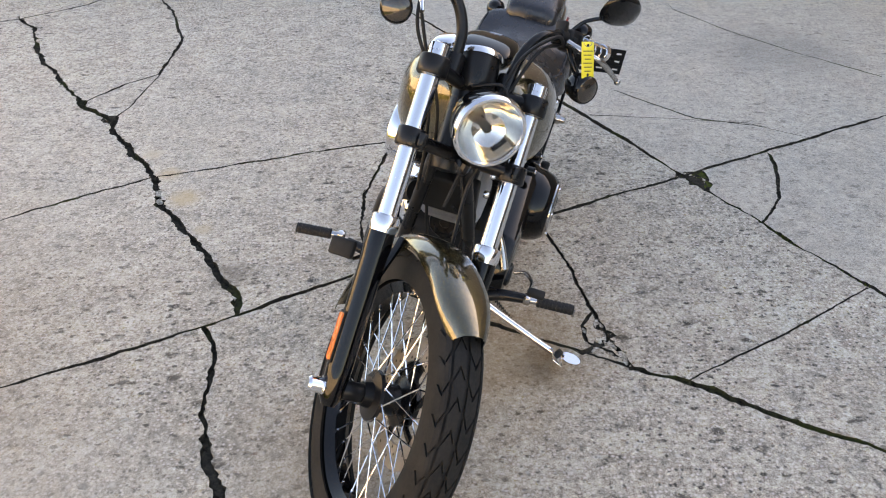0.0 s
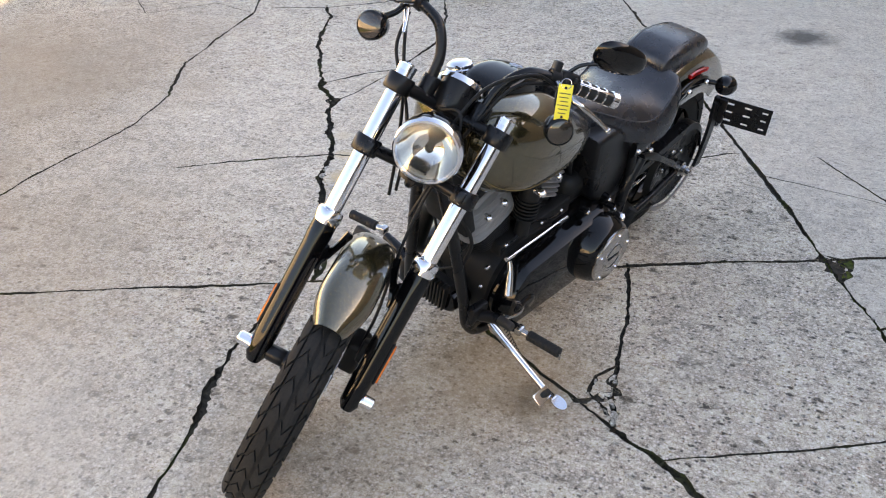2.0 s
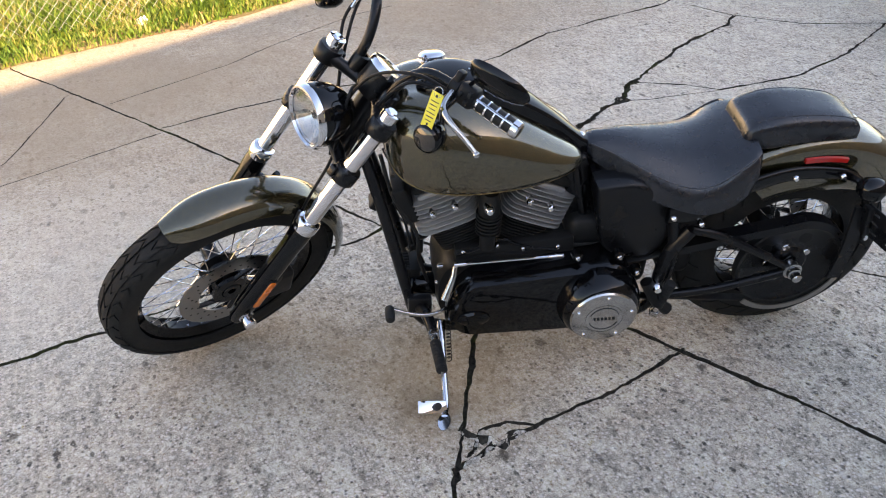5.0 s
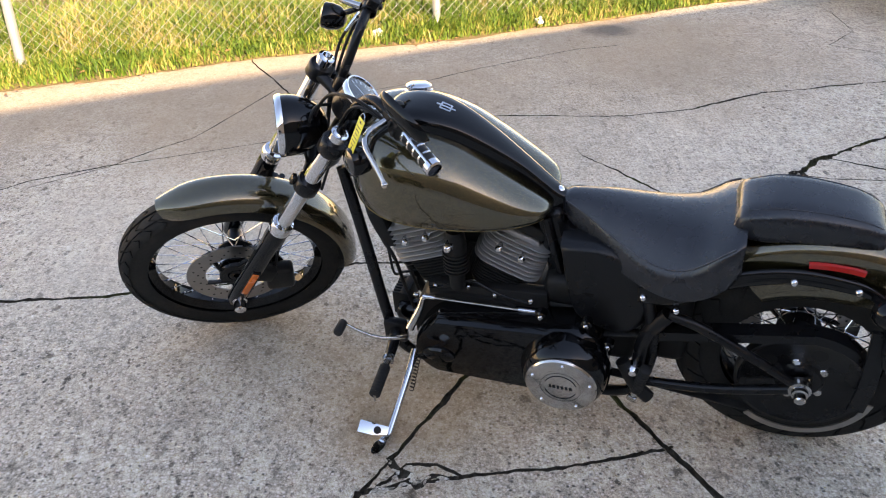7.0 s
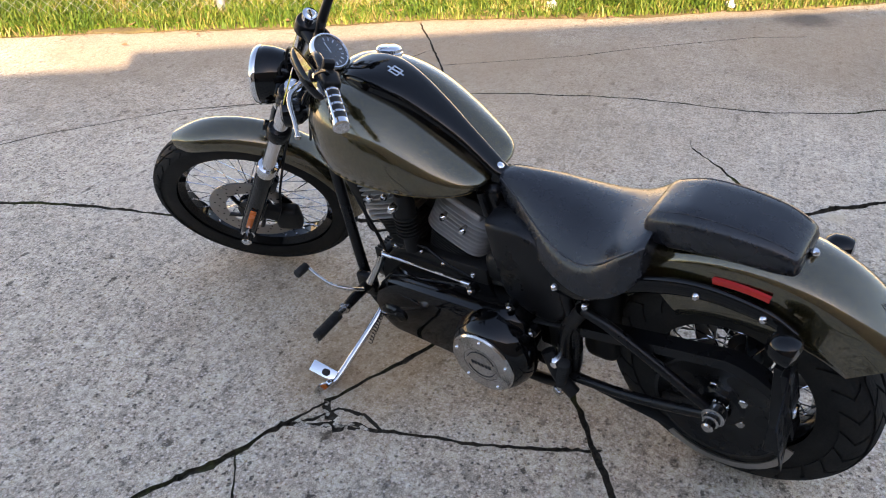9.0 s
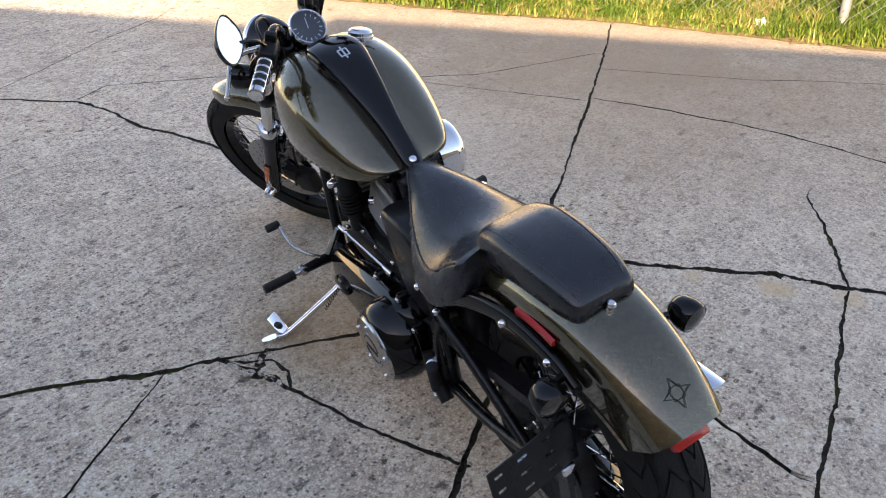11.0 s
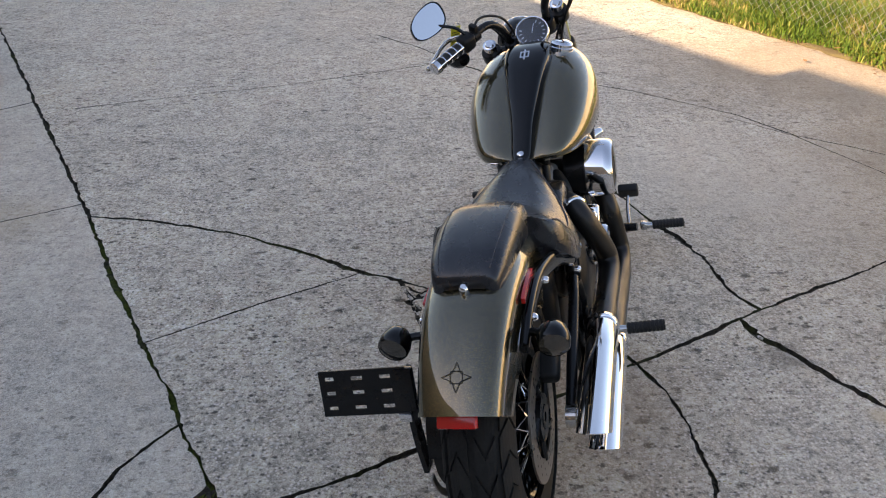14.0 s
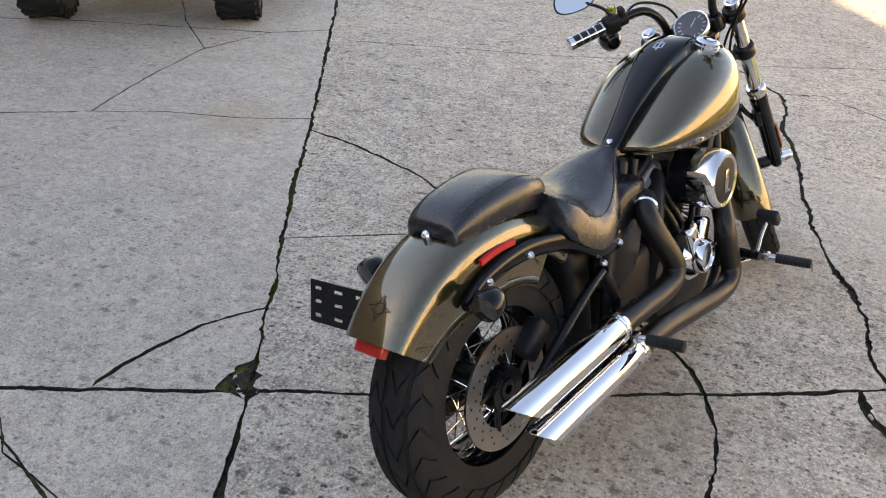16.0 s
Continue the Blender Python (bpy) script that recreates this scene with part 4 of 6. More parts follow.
def build_bars():
    for s in (1, -1):
        bm = B()
        tube(bm, [(0.035, 0.07 * s, 0.165), (0.045, 0.072 * s, 0.205), (0.05, 0.08 * s, 0.262), (0.045, 0.115 * s, 0.318), (0.025, 0.17 * s, 0.340), (-0.002, 0.235 * s, 0.352), (-0.035, 0.325 * s, 0.368)], 0.0128, 14, 6)
        bmesh.ops.transform(bm, matrix=FORK, verts=bm.verts)
        part("handlebar", bm, SATIN, bike, "black handlebar half")
        bm = B()
        spin(bm, [(0.013, 0.045), (0.021, 0.043), (0.023, 0.036), (0.022, 0.0), (0.026, -0.004)], 20, FORK @ Matrix.Translation((0.037, 0.07 * s, 0.165)), "z")
        part("riser", bm, SATIN, bike)
        # grip: rubber bands between chrome ribs
        p0, p1 = Vector((-0.002, 0.235 * s, 0.352)), Vector((-0.042, 0.347 * s, 0.372))
        ax = aim(p0, p1 - p0)
        L = (p1 - p0).length
        bm = B()
        spin(bm, [(0.0135, 0), (0.0185, 0.001), (0.0185, L - 0.012), (0.0135, L - 0.011)], 20, FORK @ ax, "z")
        grip = part("grip", bm, RUBBERGRIP, bike, "black grip with chrome ribs")
        bm = B()
        for k in range(5):
            z = L * (0.06 + 0.2 * k)
            spin(bm, [(0.0182, z), (0.0205, z + 0.001), (0.0205, z + 0.005), (0.0182, z + 0.006)], 20, FORK @ ax, "z")
        for k in range(3):
            a = 2 * math.pi * k / 3 + 0.5
            block(bm, (0.004, 0.006, L * 0.86), FORK @ ax @ Matrix.Translation((0.0185 * math.cos(a), 0.0185 * math.sin(a), L * 0.47)) @ pose(0, 0, 0, 0, 0, math.degrees(a)), 0.001)
        spin(bm, [(0.0185, L - 0.016), (0.0215, L - 0.014), (0.0215, L), (0.018, L + 0.004), (0, L + 0.005)], 20, FORK @ ax, "z")
        part("grip_rib", bm, CHROME, grip, "chrome rib and end cap")
        # switch box and clamp
        bm = B()
        m = FORK @ aim((0.004, 0.215 * s, 0.350), p1 - p0)
        block(bm, (0.046, 0.052, 0.05), m, 0.011, 3)
        spin(bm, [(0.018, -0.05), (0.021, -0.048), (0.021, -0.025), (0.018, -0.022)], 18, m, "z", True)
        block(bm, (0.03, 0.04, 0.018), m @ Matrix.Translation((0.0, 0.02, -0.038)), 0.005)
        box = part("switch_housing", bm, PLASTIC, bike, "black switch box")
        bm = B()
        for dy, dz in ((-0.012, 0.008), (0.010, 0.010), (0.0, -0.012)):
            block(bm, (0.012, 0.013, 0.010), m @ Matrix.Translation((-0.024, dy, dz)), 0.003)
        part("switch_button", bm, RUBBERGRIP, box)
        # turn signal
        bm = B()
        c = Vector((0.070, 0.245 * s, 0.242))
        tube(bm, [Vector((0.02, 0.205 * s, 0.335)), Vector((0.045, 0.215 * s, 0.295)), c + Vector((-0.02, 0, 0.02))], 0.0075, 10, 5)
        mm = aim(c, (0.78, 0.25 * s, -0.25))
        spin(bm, [(0.0305, 0.022), (0.034, 0.018), (0.035, 0.0), (0.031, -0.022), (0.02, -0.038), (0, -0.044)], 26, mm, "z")
        bmesh.ops.transform(bm, matrix=FORK, verts=bm.verts)
        sig = part("turn_signal", bm, GLOSS, bike, "black bullet turn signal")
        bm = B()
        spin(bm, [(0, 0.028), (0.018, 0.0265), (0.031, 0.020), (0.031, 0.014)], 26, FORK @ mm, "z")
        part("signal_lens", bm, SMOKE, sig, "smoked lens")
        # lever
        bm = B()
        lev = [Vector((0.035, 0.195 * s, 0.335)), Vector((0.075, 0.225 * s, 0.318)), Vector((0.085, 0.265 * s, 0.312)), Vector((0.06, 0.32 * s, 0.303)), Vector((0.045, 0.352 * s, 0.296))]
        tube(bm, lev, [0.009, 0.008, 0.0075, 0.006, 0.0055], 10, 6)
        bmesh.ops.create_icosphere(bm, subdivisions=2, radius=0.0085, matrix=Matrix.Translation(lev[-1]))
        bmesh.ops.transform(bm, matrix=FORK, verts=bm.verts)
        part("hand_lever", bm, STEEL, bike, "silver hand lever")
    # mirror on the clutch side
    bm = B()
    tube(bm, [(0.012, 0.205, 0.368), (0.03, 0.225, 0.40), (0.055, 0.27, 0.425), (0.072, 0.295, 0.436)], 0.005, 8, 6)
    face = ((BIKE @ FORK).to_3x3().inverted() @ Vector((-0.42, 0.74, 0.55))).normalized()
    wide = (Vector((-0.055, 0.135, 0.030)) - face * face.dot(Vector((-0.055, 0.135, 0.030)))).normalized()
    tall = face.cross(wide)
    mm = Matrix(((wide.x, tall.x, face.x, 0.062), (wide.y, tall.y, face.y, 0.291), (wide.z, tall.z, face.z, 0.451), (0, 0, 0, 1)))
    shape = []
    for k in range(28):
        a = 2 * math.pi * k / 28
        c, q = math.copysign(abs(math.cos(a)) ** 0.8, math.cos(a)), math.copysign(abs(math.sin(a)) ** 0.8, math.sin(a))
        shape.append((0.072 * c + 0.010 * q, 0.044 * q * (1 - 0.12 * c)))
    loft(bm, [[mm @ Vector((x * k, y * k, z)) for x, y in shape] for k, z in ((0.35, -0.022), (0.75, -0.017), (0.95, -0.008), (1.0, 0.0), (1.0, 0.004), (0.94, 0.004), (0.93, 0.001))])
    bmesh.ops.transform(bm, matrix=FORK, verts=bm.verts)
    mir = part("mirror", bm, GLOSS, bike, "teardrop black rear-view mirror")
    bm = B()
    f = [bm.verts.new(FORK @ mm @ Vector((x * 0.93, y * 0.93, 0.0025))) for x, y in shape]
    bm.faces.new(f)
    part("mirror_glass", bm, MIRROR, mir, "clear mirror glass")
    # speedometer
    m = FORK @ Matrix.Translation((0.012, 0, 0.215)) @ pose(0, 0, 0, 0, -14, 0)
    bm = B()
    spin(bm, [(0.0, -0.075), (0.035, -0.072), (0.047, -0.05), (0.051, 0.0), (0.053, 0.010)], 36, m, "z")
    block(bm, (0.035, 0.05, 0.04), m @ Matrix.Translation((-0.055, 0, -0.02)), 0.008)
    sp = part("speedometer", bm, SATIN, bike, "round black speedometer")
    bm = B()
    spin(bm, [(0.048, 0.012), (0.0495, 0.017), (0.0525, 0.0175), (0.0555, 0.012), (0.0555, 0.002), (0.053, 0.004)], 40, m, "z", True)
    part("speedometer_bezel", bm, CHROME, sp, "chrome ring")
    bm = B()
    spin(bm, [(0, 0.009), (0.049, 0.009), (0.049, 0.006)], 36, m, "z")
    part("dial", bm, DIAL, sp, "dark dial")
    bm = B()
    for k in range(13):
        a = math.radians(-130 + 260 * k / 12)
        block(bm, (0.0018 if k % 2 else 0.003, 0.009, 0.0006), m @ pose(0, 0, 0, 0, 0, math.degrees(a) + 90) @ Matrix.Translation((0, 0.038, 0.0096)))
    block(bm, (0.002, 0.034, 0.0008), m @ pose(0, 0, 0, 0, 0, 50) @ Matrix.Translation((0, -0.012, 0.0115)))
    part("dial_mark", bm, SILVERINK, sp)
    bm = B()
    spin(bm, [(0, 0.0175), (0.03, 0.0165), (0.049, 0.0135), (0.049, 0.012), (0.03, 0.015), (0, 0.016)], 36, m, "z")
    ob = part("dial_glass", bm, GLASS, sp, "clear dial glass")
    ob.visible_shadow = False
    # key tag on the lever
    m = BIKE.inverted() @ Matrix.Translation(BIKE @ FORK @ Vector((0.096, 0.222, 0.300))) @ pose(0, 0, 0, -22, 0, 0) @ pose(0, 0, 0, 0, 0, 206)
    bm = B()
    block(bm, (0.034, 0.0016, 0.082), m, 0.0006)
    tag = part("key_tag", bm, YELLOW, bike, "yellow plastic key tag hanging by a ring")
    bm = B()
    for k in range(6):
        block(bm, (0.026 - 0.004 * (k % 3), 0.0020, 0.0022), m @ Matrix.Translation((0.001 * (k % 2), 0, 0.02 - 0.009 * k)))
    part("writing", bm, INK, tag)
    for z in (0.033, -0.033):
        bm = B()
        spin(bm, [(0, 0.0012), (0.0032, 0.0012), (0.0032, -0.0012), (0, -0.0012)], 12, m @ Matrix.Translation((0, 0, z)), "y")
        part("tag_hole", bm, MATTE, tag)
    bm = B()
    ring = [m @ Vector((0.012 * math.cos(a), 0, 0.042 + 0.012 * math.sin(a))) for a in (2 * math.pi * k / 14 for k in range(15))]
    tube(bm, ring, 0.0012, 6, 2)
    part("tag_ring", bm, STEEL, tag)
    # cables
    runs = [[(0.02, 0.195, 0.33), (0.09, 0.13, 0.32), (0.115, 0.05, 0.24), (0.10, 0.02, 0.12), (0.03, -0.01, -0.02)],
            [(0.03, 0.18, 0.325), (0.07, 0.11, 0.28), (0.06, 0.075, 0.18), (0.02, 0.05, 0.05), (-0.02, 0.04, -0.12)],
            [(0.02, -0.20, 0.325), (0.035, -0.165, 0.24), (0.03, -0.105, 0.12), (0.0, -0.06, 0.0), (-0.04, -0.03, -0.10)],
            [(0.03, -0.19, 0.31), (0.045, -0.175, 0.22), (0.04, -0.095, 0.12), (0.015, -0.05, 0.03), (-0.03, -0.02, -0.08)],
            [(0.06, -0.02, 0.15), (0.12, 0.03, 0.16), (0.10, 0.06, 0.05), (0.05, 0.05, -0.05), (0.04, 0.06, -0.2), (0.02, 0.085, -0.36), (0.0, 0.09, -0.45)]]
    for run in runs:
        bm = B()
        tube(bm, run, 0.0042, 8, 8)
        bmesh.ops.transform(bm, matrix=FORK, verts=bm.verts)
        part("cable", bm, PLASTIC, bike)
    bm = B()
    tube(bm, [(0.025, -0.198, 0.315), (0.038, -0.185, 0.285), (0.045, -0.178, 0.262)], [0.008, 0.006, 0.005], 10, 5)
    bmesh.ops.transform(bm, matrix=FORK, verts=bm.verts)
    part("cable_adjuster", bm, CHROME, bike)


build_bars()


def build_tank():
    keys = [(1.186, 0.03, 0.785, 0.850), (1.180, 0.080, 0.745, 0.885), (1.160, 0.130, 0.705, 0.913), (1.125, 0.166, 0.675, 0.926), (1.06, 0.192, 0.655, 0.930), (0.98, 0.198, 0.650, 0.918),
            (0.90, 0.191, 0.653, 0.890), (0.82, 0.176, 0.662, 0.842), (0.75, 0.154, 0.676, 0.795), (0.70, 0.130, 0.690, 0.762), (0.672, 0.105, 0.700, 0.742), (0.658, 0.07, 0.708, 0.728)]

    def ring(x, w, zb, zt, grow=0.0):
        zm = zb + (zt - zb) * 0.42
        out = []
        for k in range(40):
            a = 2 * math.pi * k / 40
            c, s = math.cos(a), math.sin(a)
            y = (w + grow) * math.copysign(abs(c) ** 0.72, c)
            h = (zt - zm + grow) if s > 0 else (zm - zb + grow)
            dip = 0.022 * math.exp(-(y / 0.055) ** 2) if s > 0 else 0.0
            out.append(Vector((x, y, zm + h * math.copysign(abs(s) ** (0.80 if s > 0 else 0.62), s) - dip)))
        return out
    vals = glide([Vector((k[1], k[2], k[3])) for k in keys], 3)
    xs = glide([Vector((k[0], 0, 0)) for k in keys], 3)
    secs = [(p.x, *v) for p, v in zip(xs, vals)]
    bm = B()
    loft(bm, [ring(*s) for s in secs])
    tank = part("fuel_tank", bm, PAINT, bike, "olive-gold metallic teardrop fuel tank", angle=60)
    # seam and pinstripe low on both flanks
    for s in (1, -1):
        for idx, mat, name, r in ((37, GOLD, "pinstripe", 0.0011), (33, PAINT, "tank_seam", 0.004)):
            bm = B()
            k = idx if s > 0 else (60 - idx) % 40
            tube(bm, [ring(*sec, 0.0004)[k] for sec in secs[4:-2:2]], r, 6, 2)
            part(name, bm, mat, tank)
    # a row of small dark bars in place of lettering
    for s in (1, -1):
        bm = B()
        k = 38 if s > 0 else 22
        for i in range(11):
            sec = secs[int(13 + i * 1.0)]
            block(bm, (0.011, 0.0014, 0.006), Matrix.Translation(ring(*sec, 0.0003)[k]) @ pose(0, 0, 0, s * 12, 0, 0), 0.0006)
        part("tank_lettering", bm, INK, tank)
    # console along the middle
    prof = [(1.095, 0.040, 0.928), (1.070, 0.062, 0.944), (1.02, 0.073, 0.950), (0.96, 0.070, 0.944), (0.89, 0.058, 0.918), (0.81, 0.045, 0.868), (0.74, 0.034, 0.815), (0.69, 0.031, 0.772), (0.655, 0.029, 0.742), (0.632, 0.024, 0.728)]
    p2 = glide([Vector(p) for p in prof], 4)
    bm = B()
    rings = []
    for x, w, z in p2:
        r = [Vector((x, w * 1.12, z - 0.06))]
        for k in range(11):
            a = math.pi * k / 10
            r.append(Vector((x, w * math.copysign(abs(math.cos(a)) ** 0.7, math.cos(a)), z - 0.026 + 0.026 * math.sin(a) ** 0.7)))
        r.append(Vector((x, -w * 1.12, z - 0.06)))
        rings.append(r)
    loft(bm, rings)
    dash = part("console", bm, GLOSS, bike, "gloss black tank console", angle=50)
    bm = B()
    bolt(bm, aim((0.648, 0, 0.732), (-0.5, 0, 0.87)), 0.011, 0.007)
    part("console_bolt", bm, CHROME, dash)
    bm = B()
    m = aim((0.94, 0, 0.9385), (-0.33, 0, 0.94)) @ pose(0, 0, 0, 0, 0, 90)
    for (w, h, x, y) in ((0.030, 0.0035, 0, 0.012), (0.030, 0.0035, 0, -0.012), (0.0035, 0.027, 0.013, 0), (0.0035, 0.027, -0.013, 0), (0.050, 0.0045, 0, 0)):
        block(bm, (w, h, 0.002), m @ Matrix.Translation((x, y, 0)))
    part("emblem", bm, SILVERINK, dash, "pale printed emblem")
    # filler cap
    bm = B()
    m = aim((1.045, -0.098, 0.924), (0.03, -0.28, 0.95))
    spin(bm, [(0, 0.017), (0.020, 0.0165), (0.030, 0.013), (0.034, 0.008), (0.034, 0.0), (0.037, -0.002), (0.037, -0.02)], 32, m, "z")
    part("filler_cap", bm, CHROME, tank, "chrome filler cap")


build_tank()


def build_seat():
    keys = [(0.636, 0.026, 0.727, 0.720, 0.690), (0.615, 0.042, 0.733, 0.718, 0.672), (0.56, 0.072, 0.734, 0.700, 0.642), (0.50, 0.110, 0.728, 0.678, 0.610), (0.43, 0.146, 0.718, 0.652, 0.592), (0.36, 0.168, 0.713, 0.642, 0.580),
            (0.30, 0.172, 0.720, 0.660, 0.582), (0.25, 0.168, 0.737, 0.704, 0.606), (0.215, 0.158, 0.752, 0.728, 0.636), (0.195, 0.142, 0.757, 0.738, 0.662)]
    v1 = glide([Vector(k[1:4]) for k in keys], 4)
    v2 = glide([Vector((k[0], k[4], 0)) for k in keys], 4)
    rings = []
    for (w, tc, te), (x, zb, _) in zip(v1, v2):
        r = []
        for k in range(33):
            u = -1 + k / 16
            t = abs(u)
            if t <= 0.63:
                y = w * 0.90 * (t / 0.625)
                z = tc - (tc - te) * (t / 0.625) ** 2.6 * 0.92
            else:
                f = (t - 0.625) / 0.375
                y = w * (0.90 + 0.15 * math.sin(f * math.pi / 2))
                z = te + 0.08 * (tc - te) - (te + 0.08 * (tc - te) - zb) * f ** 1.35
            r.append(Vector((x, math.copysign(y, u), z)))
        rings.append(r)
    bm = B()
    loft(bm, rings)
    seat = part("seat", bm, SEAT, bike, "black vinyl solo saddle", angle=70)
    for s in (1, -1):
        bm = B()
        k = 16 + 10 * s
        tube(bm, [Vector((r[k].x, r[k].y + 0.0004 * s, r[k].z + 0.0008)) for r in rings[2:-4:3]], 0.0022, 8, 3)
        part("seam", bm, THREAD, seat, "stitched seam")
        bm = B()
        run = Vector((-0.06, 0.038 * s, -0.036)).normalized()
        out = (Vector((0.5, 0.8 * s, 0.1)) - run * run.dot(Vector((0.5, 0.8 * s, 0.1)))).normalized()
        edge = run.cross(out)
        block(bm, (0.046, 0.003, 0.009), Matrix(((run.x, out.x, edge.x, 0.538), (run.y, out.y, edge.y, 0.0945 * s), (run.z, out.z, edge.z, 0.640), (0, 0, 0, 1))), 0.001)
        part("seat_label", bm, SILVERINK, seat)
    # pillion pad
    keys = [(0.226, 0.070, 0.760, 0.732), (0.212, 0.084, 0.786, 0.726), (0.16, 0.092, 0.806, 0.722), (0.12, 0.093, 0.813, 0.728), (0.05, 0.091, 0.812, 0.736), (-0.03, 0.085, 0.801, 0.736), (-0.072, 0.078, 0.786, 0.731), (-0.096, 0.070, 0.770, 0.733), (-0.104, 0.058, 0.756, 0.738)]
    vals = glide([Vector(k[1:]) for k in keys], 4)
    xs = glide([Vector((k[0], 0, 0)) for k in keys], 4)
    rings = []
    for p, (w, zt, zb) in zip(xs, vals):
        r = []
        for k in range(32):
            a = 2 * math.pi * k / 32
            c, s = math.cos(a), math.sin(a)
            zm = (zt + zb) / 2
            top = 0.82 if s > 0 else 1.0
            r.append(Vector((p.x, w * (1 - 0.24 * max(0, s)) * math.copysign(abs(c) ** 0.36, c), zm + (zt - zm) * math.copysign(abs(s) ** 0.42, s) - (0.018 * abs(c) ** 3 if s < 0 else 0))))
        rings.append(r)
    bm = B()
    loft(bm, rings)
    pad = part("pillion_pad", bm, SEAT, bike, "black vinyl pillion pad", angle=60)
    for k in (4, 12):
        bm = B()
        tube(bm, [r[k] + Vector((0, 0, 0.0006)) for r in rings[5:-4:3]], 0.0011, 6, 3)
        part("seam", bm, THREAD, pad, "stitched seam")
    bm = B()
    bolt(bm, aim((-0.113, 0, 0.744), (-0.35, 0, 0.94)), 0.011, 0.009)
    part("seat_bolt", bm, CHROME, bike, "chrome seat bolt")


build_seat()


def build_rear_fender():
    bm = B()
    rings = []
    for k in range(41):
        th = math.radians(-47 + 98 * k / 40)
        w = 0.102 - 0.018 * max(0, k / 40 - 0.45) / 0.55
        skirt = 0.168 - 0.045 * max(0.0, (k - 24) / 16) if k > 6 else 0.09
        ring = []
        for lift in (0.0, 0.004):
            row = []
            for i in range(23):
                u = -1 + i / 11
                t = abs(u)
                if t < 0.62:
                    y, d = w * math.sin(t / 0.62 * 1.15) / 1.0, 0.028 * (t / 0.62) ** 3.0
                    y = w * (t / 0.62) * (1 - 0.10 * (t / 0.62) ** 3) / 0.90
                else:
                    q = (t - 0.62) / 0.38
                    y, d = w * (1 + 0.03 * q), 0.028 + (skirt - 0.028) * q
                r = 0.424 - d - lift
                row.append(Vector((-r * math.sin(th), math.copysign(max(0, y - lift), u), 0.325 + r * math.cos(th))))
            ring += row if lift == 0 else row[::-1]
        rings.append(ring)
    loft(bm, rings)
    fen = part("rear_fender", bm, PAINT, bike, "olive-gold metallic rear fender", angle=55)
    # small star print near the tail
    th = math.radians(41)
    m = aim((-0.4255 * math.sin(th), -0.002, 0.325 + 0.4255 * math.cos(th)), (-math.sin(th), 0, math.cos(th)))
    bm = B()
    star = [m @ Vector((r * math.cos(t), r * math.sin(t), 0.0003)) for k in range(8) for r, t in [((0.030, 0.012)[k % 2], 2 * math.pi * k / 8)]]
    core = [m @ Vector((0.017 * math.cos(t), 0.017 * math.sin(t), 0.0003)) for t in (math.pi / 4 + math.pi / 2 * k for k in range(4))]
    for loop in (star, core):
        for p, q in zip(loop, loop[1:] + loop[:1]):
            tube(bm, [p, q], 0.0007, 5, 1)
    part("fender_star", bm, MATTE, fen, "dark printed star shape")
    for s in (1, -1):
        # side strut, reflector, bolts
        bm = B()
        line = glide([Vector((0.42, 0.150 * s, 0.560)), Vector((0.33, 0.152 * s, 0.570)), Vector((0.22, 0.138 * s, 0.628)), Vector((0.08, 0.118 * s, 0.655)), Vector((-0.06, 0.112 * s, 0.643)), Vector((-0.135, 0.108 * s, 0.610))], 6)
        hs = glide([Vector((0.03, 0, 0)), Vector((0.032, 0, 0)), Vector((0.026, 0, 0)), Vector((0.022, 0, 0)), Vector((0.019, 0, 0)), Vector((0.012, 0, 0))], 6)
        rings = []
        for p, h in zip(line, hs):
            rings.append([p + Vector((0, 0.011 * math.cos(a), h.x * math.copysign(abs(math.sin(a)) ** 0.6, math.sin(a)))) for a in (2 * math.pi * i / 16 for i in range(16))])
        loft(bm, rings)
        strut = part("fender_strut", bm, GLOSS, bike, "gloss black fender strut")
        for x, z, yy in ((0.407, 0.557, 0.163), (0.325, 0.513 + 0.02, 0.166), (0.076, 0.648, 0.130), (-0.065, 0.640, 0.123)):
            bm = B()
            bolt(bm, aim((x, yy * s, z), (0, s, 0)), 0.0095, 0.008)
            part("strut_bolt", bm, CHROME, strut)
        bm = B()
        rings = []
        for k in range(9):
            th = math.radians(-8 + 19 * k / 8)
            rings.append([Vector((-r * math.sin(th), (0.103 + dy) * s, 0.325 + r * math.cos(th))) for r, dy in ((0.357, 0.0), (0.358, 0.008), (0.371, 0.008), (0.372, 0.0))])
        loft(bm, rings)
        part("side_reflector", bm, RED, fen, "long red reflector")
        # rear turn signal
        bm = B()
        c = Vector((-0.13, 0.170 * s, 0.628))
        tube(bm, [Vector((-0.10, 0.112 * s, 0.628)), Vector((-0.11, 0.14 * s, 0.630)), c], 0.009, 10, 4)
        mm = aim(c, (-0.96, 0.1 * s, -0.2))
        spin(bm, [(0.0315, 0.020), (0.034, 0.016), (0.035, 0.0), (0.031, -0.022), (0.02, -0.036), (0, -0.041)], 26, mm, "z")
        sig = part("rear_turn_signal", bm, GLOSS, bike, "black bullet rear turn signal")
        bm = B()
        spin(bm, [(0, 0.027), (0.018, 0.0255), (0.031, 0.019), (0.031, 0.014)], 26, mm, "z")
        part("signal_lens", bm, SMOKE, sig, "smoked lens")
    # tail lamp under the tip
    th = 52
    bm = B()
    block(bm, (0.034, 0.080, 0.024), Matrix.Translation((-0.392 * math.sin(radians(th)), 0.004, 0.325 + 0.392 * math.cos(radians(th)))) @ pose(0, 0, 0, 0, -th, 0), 0.005)
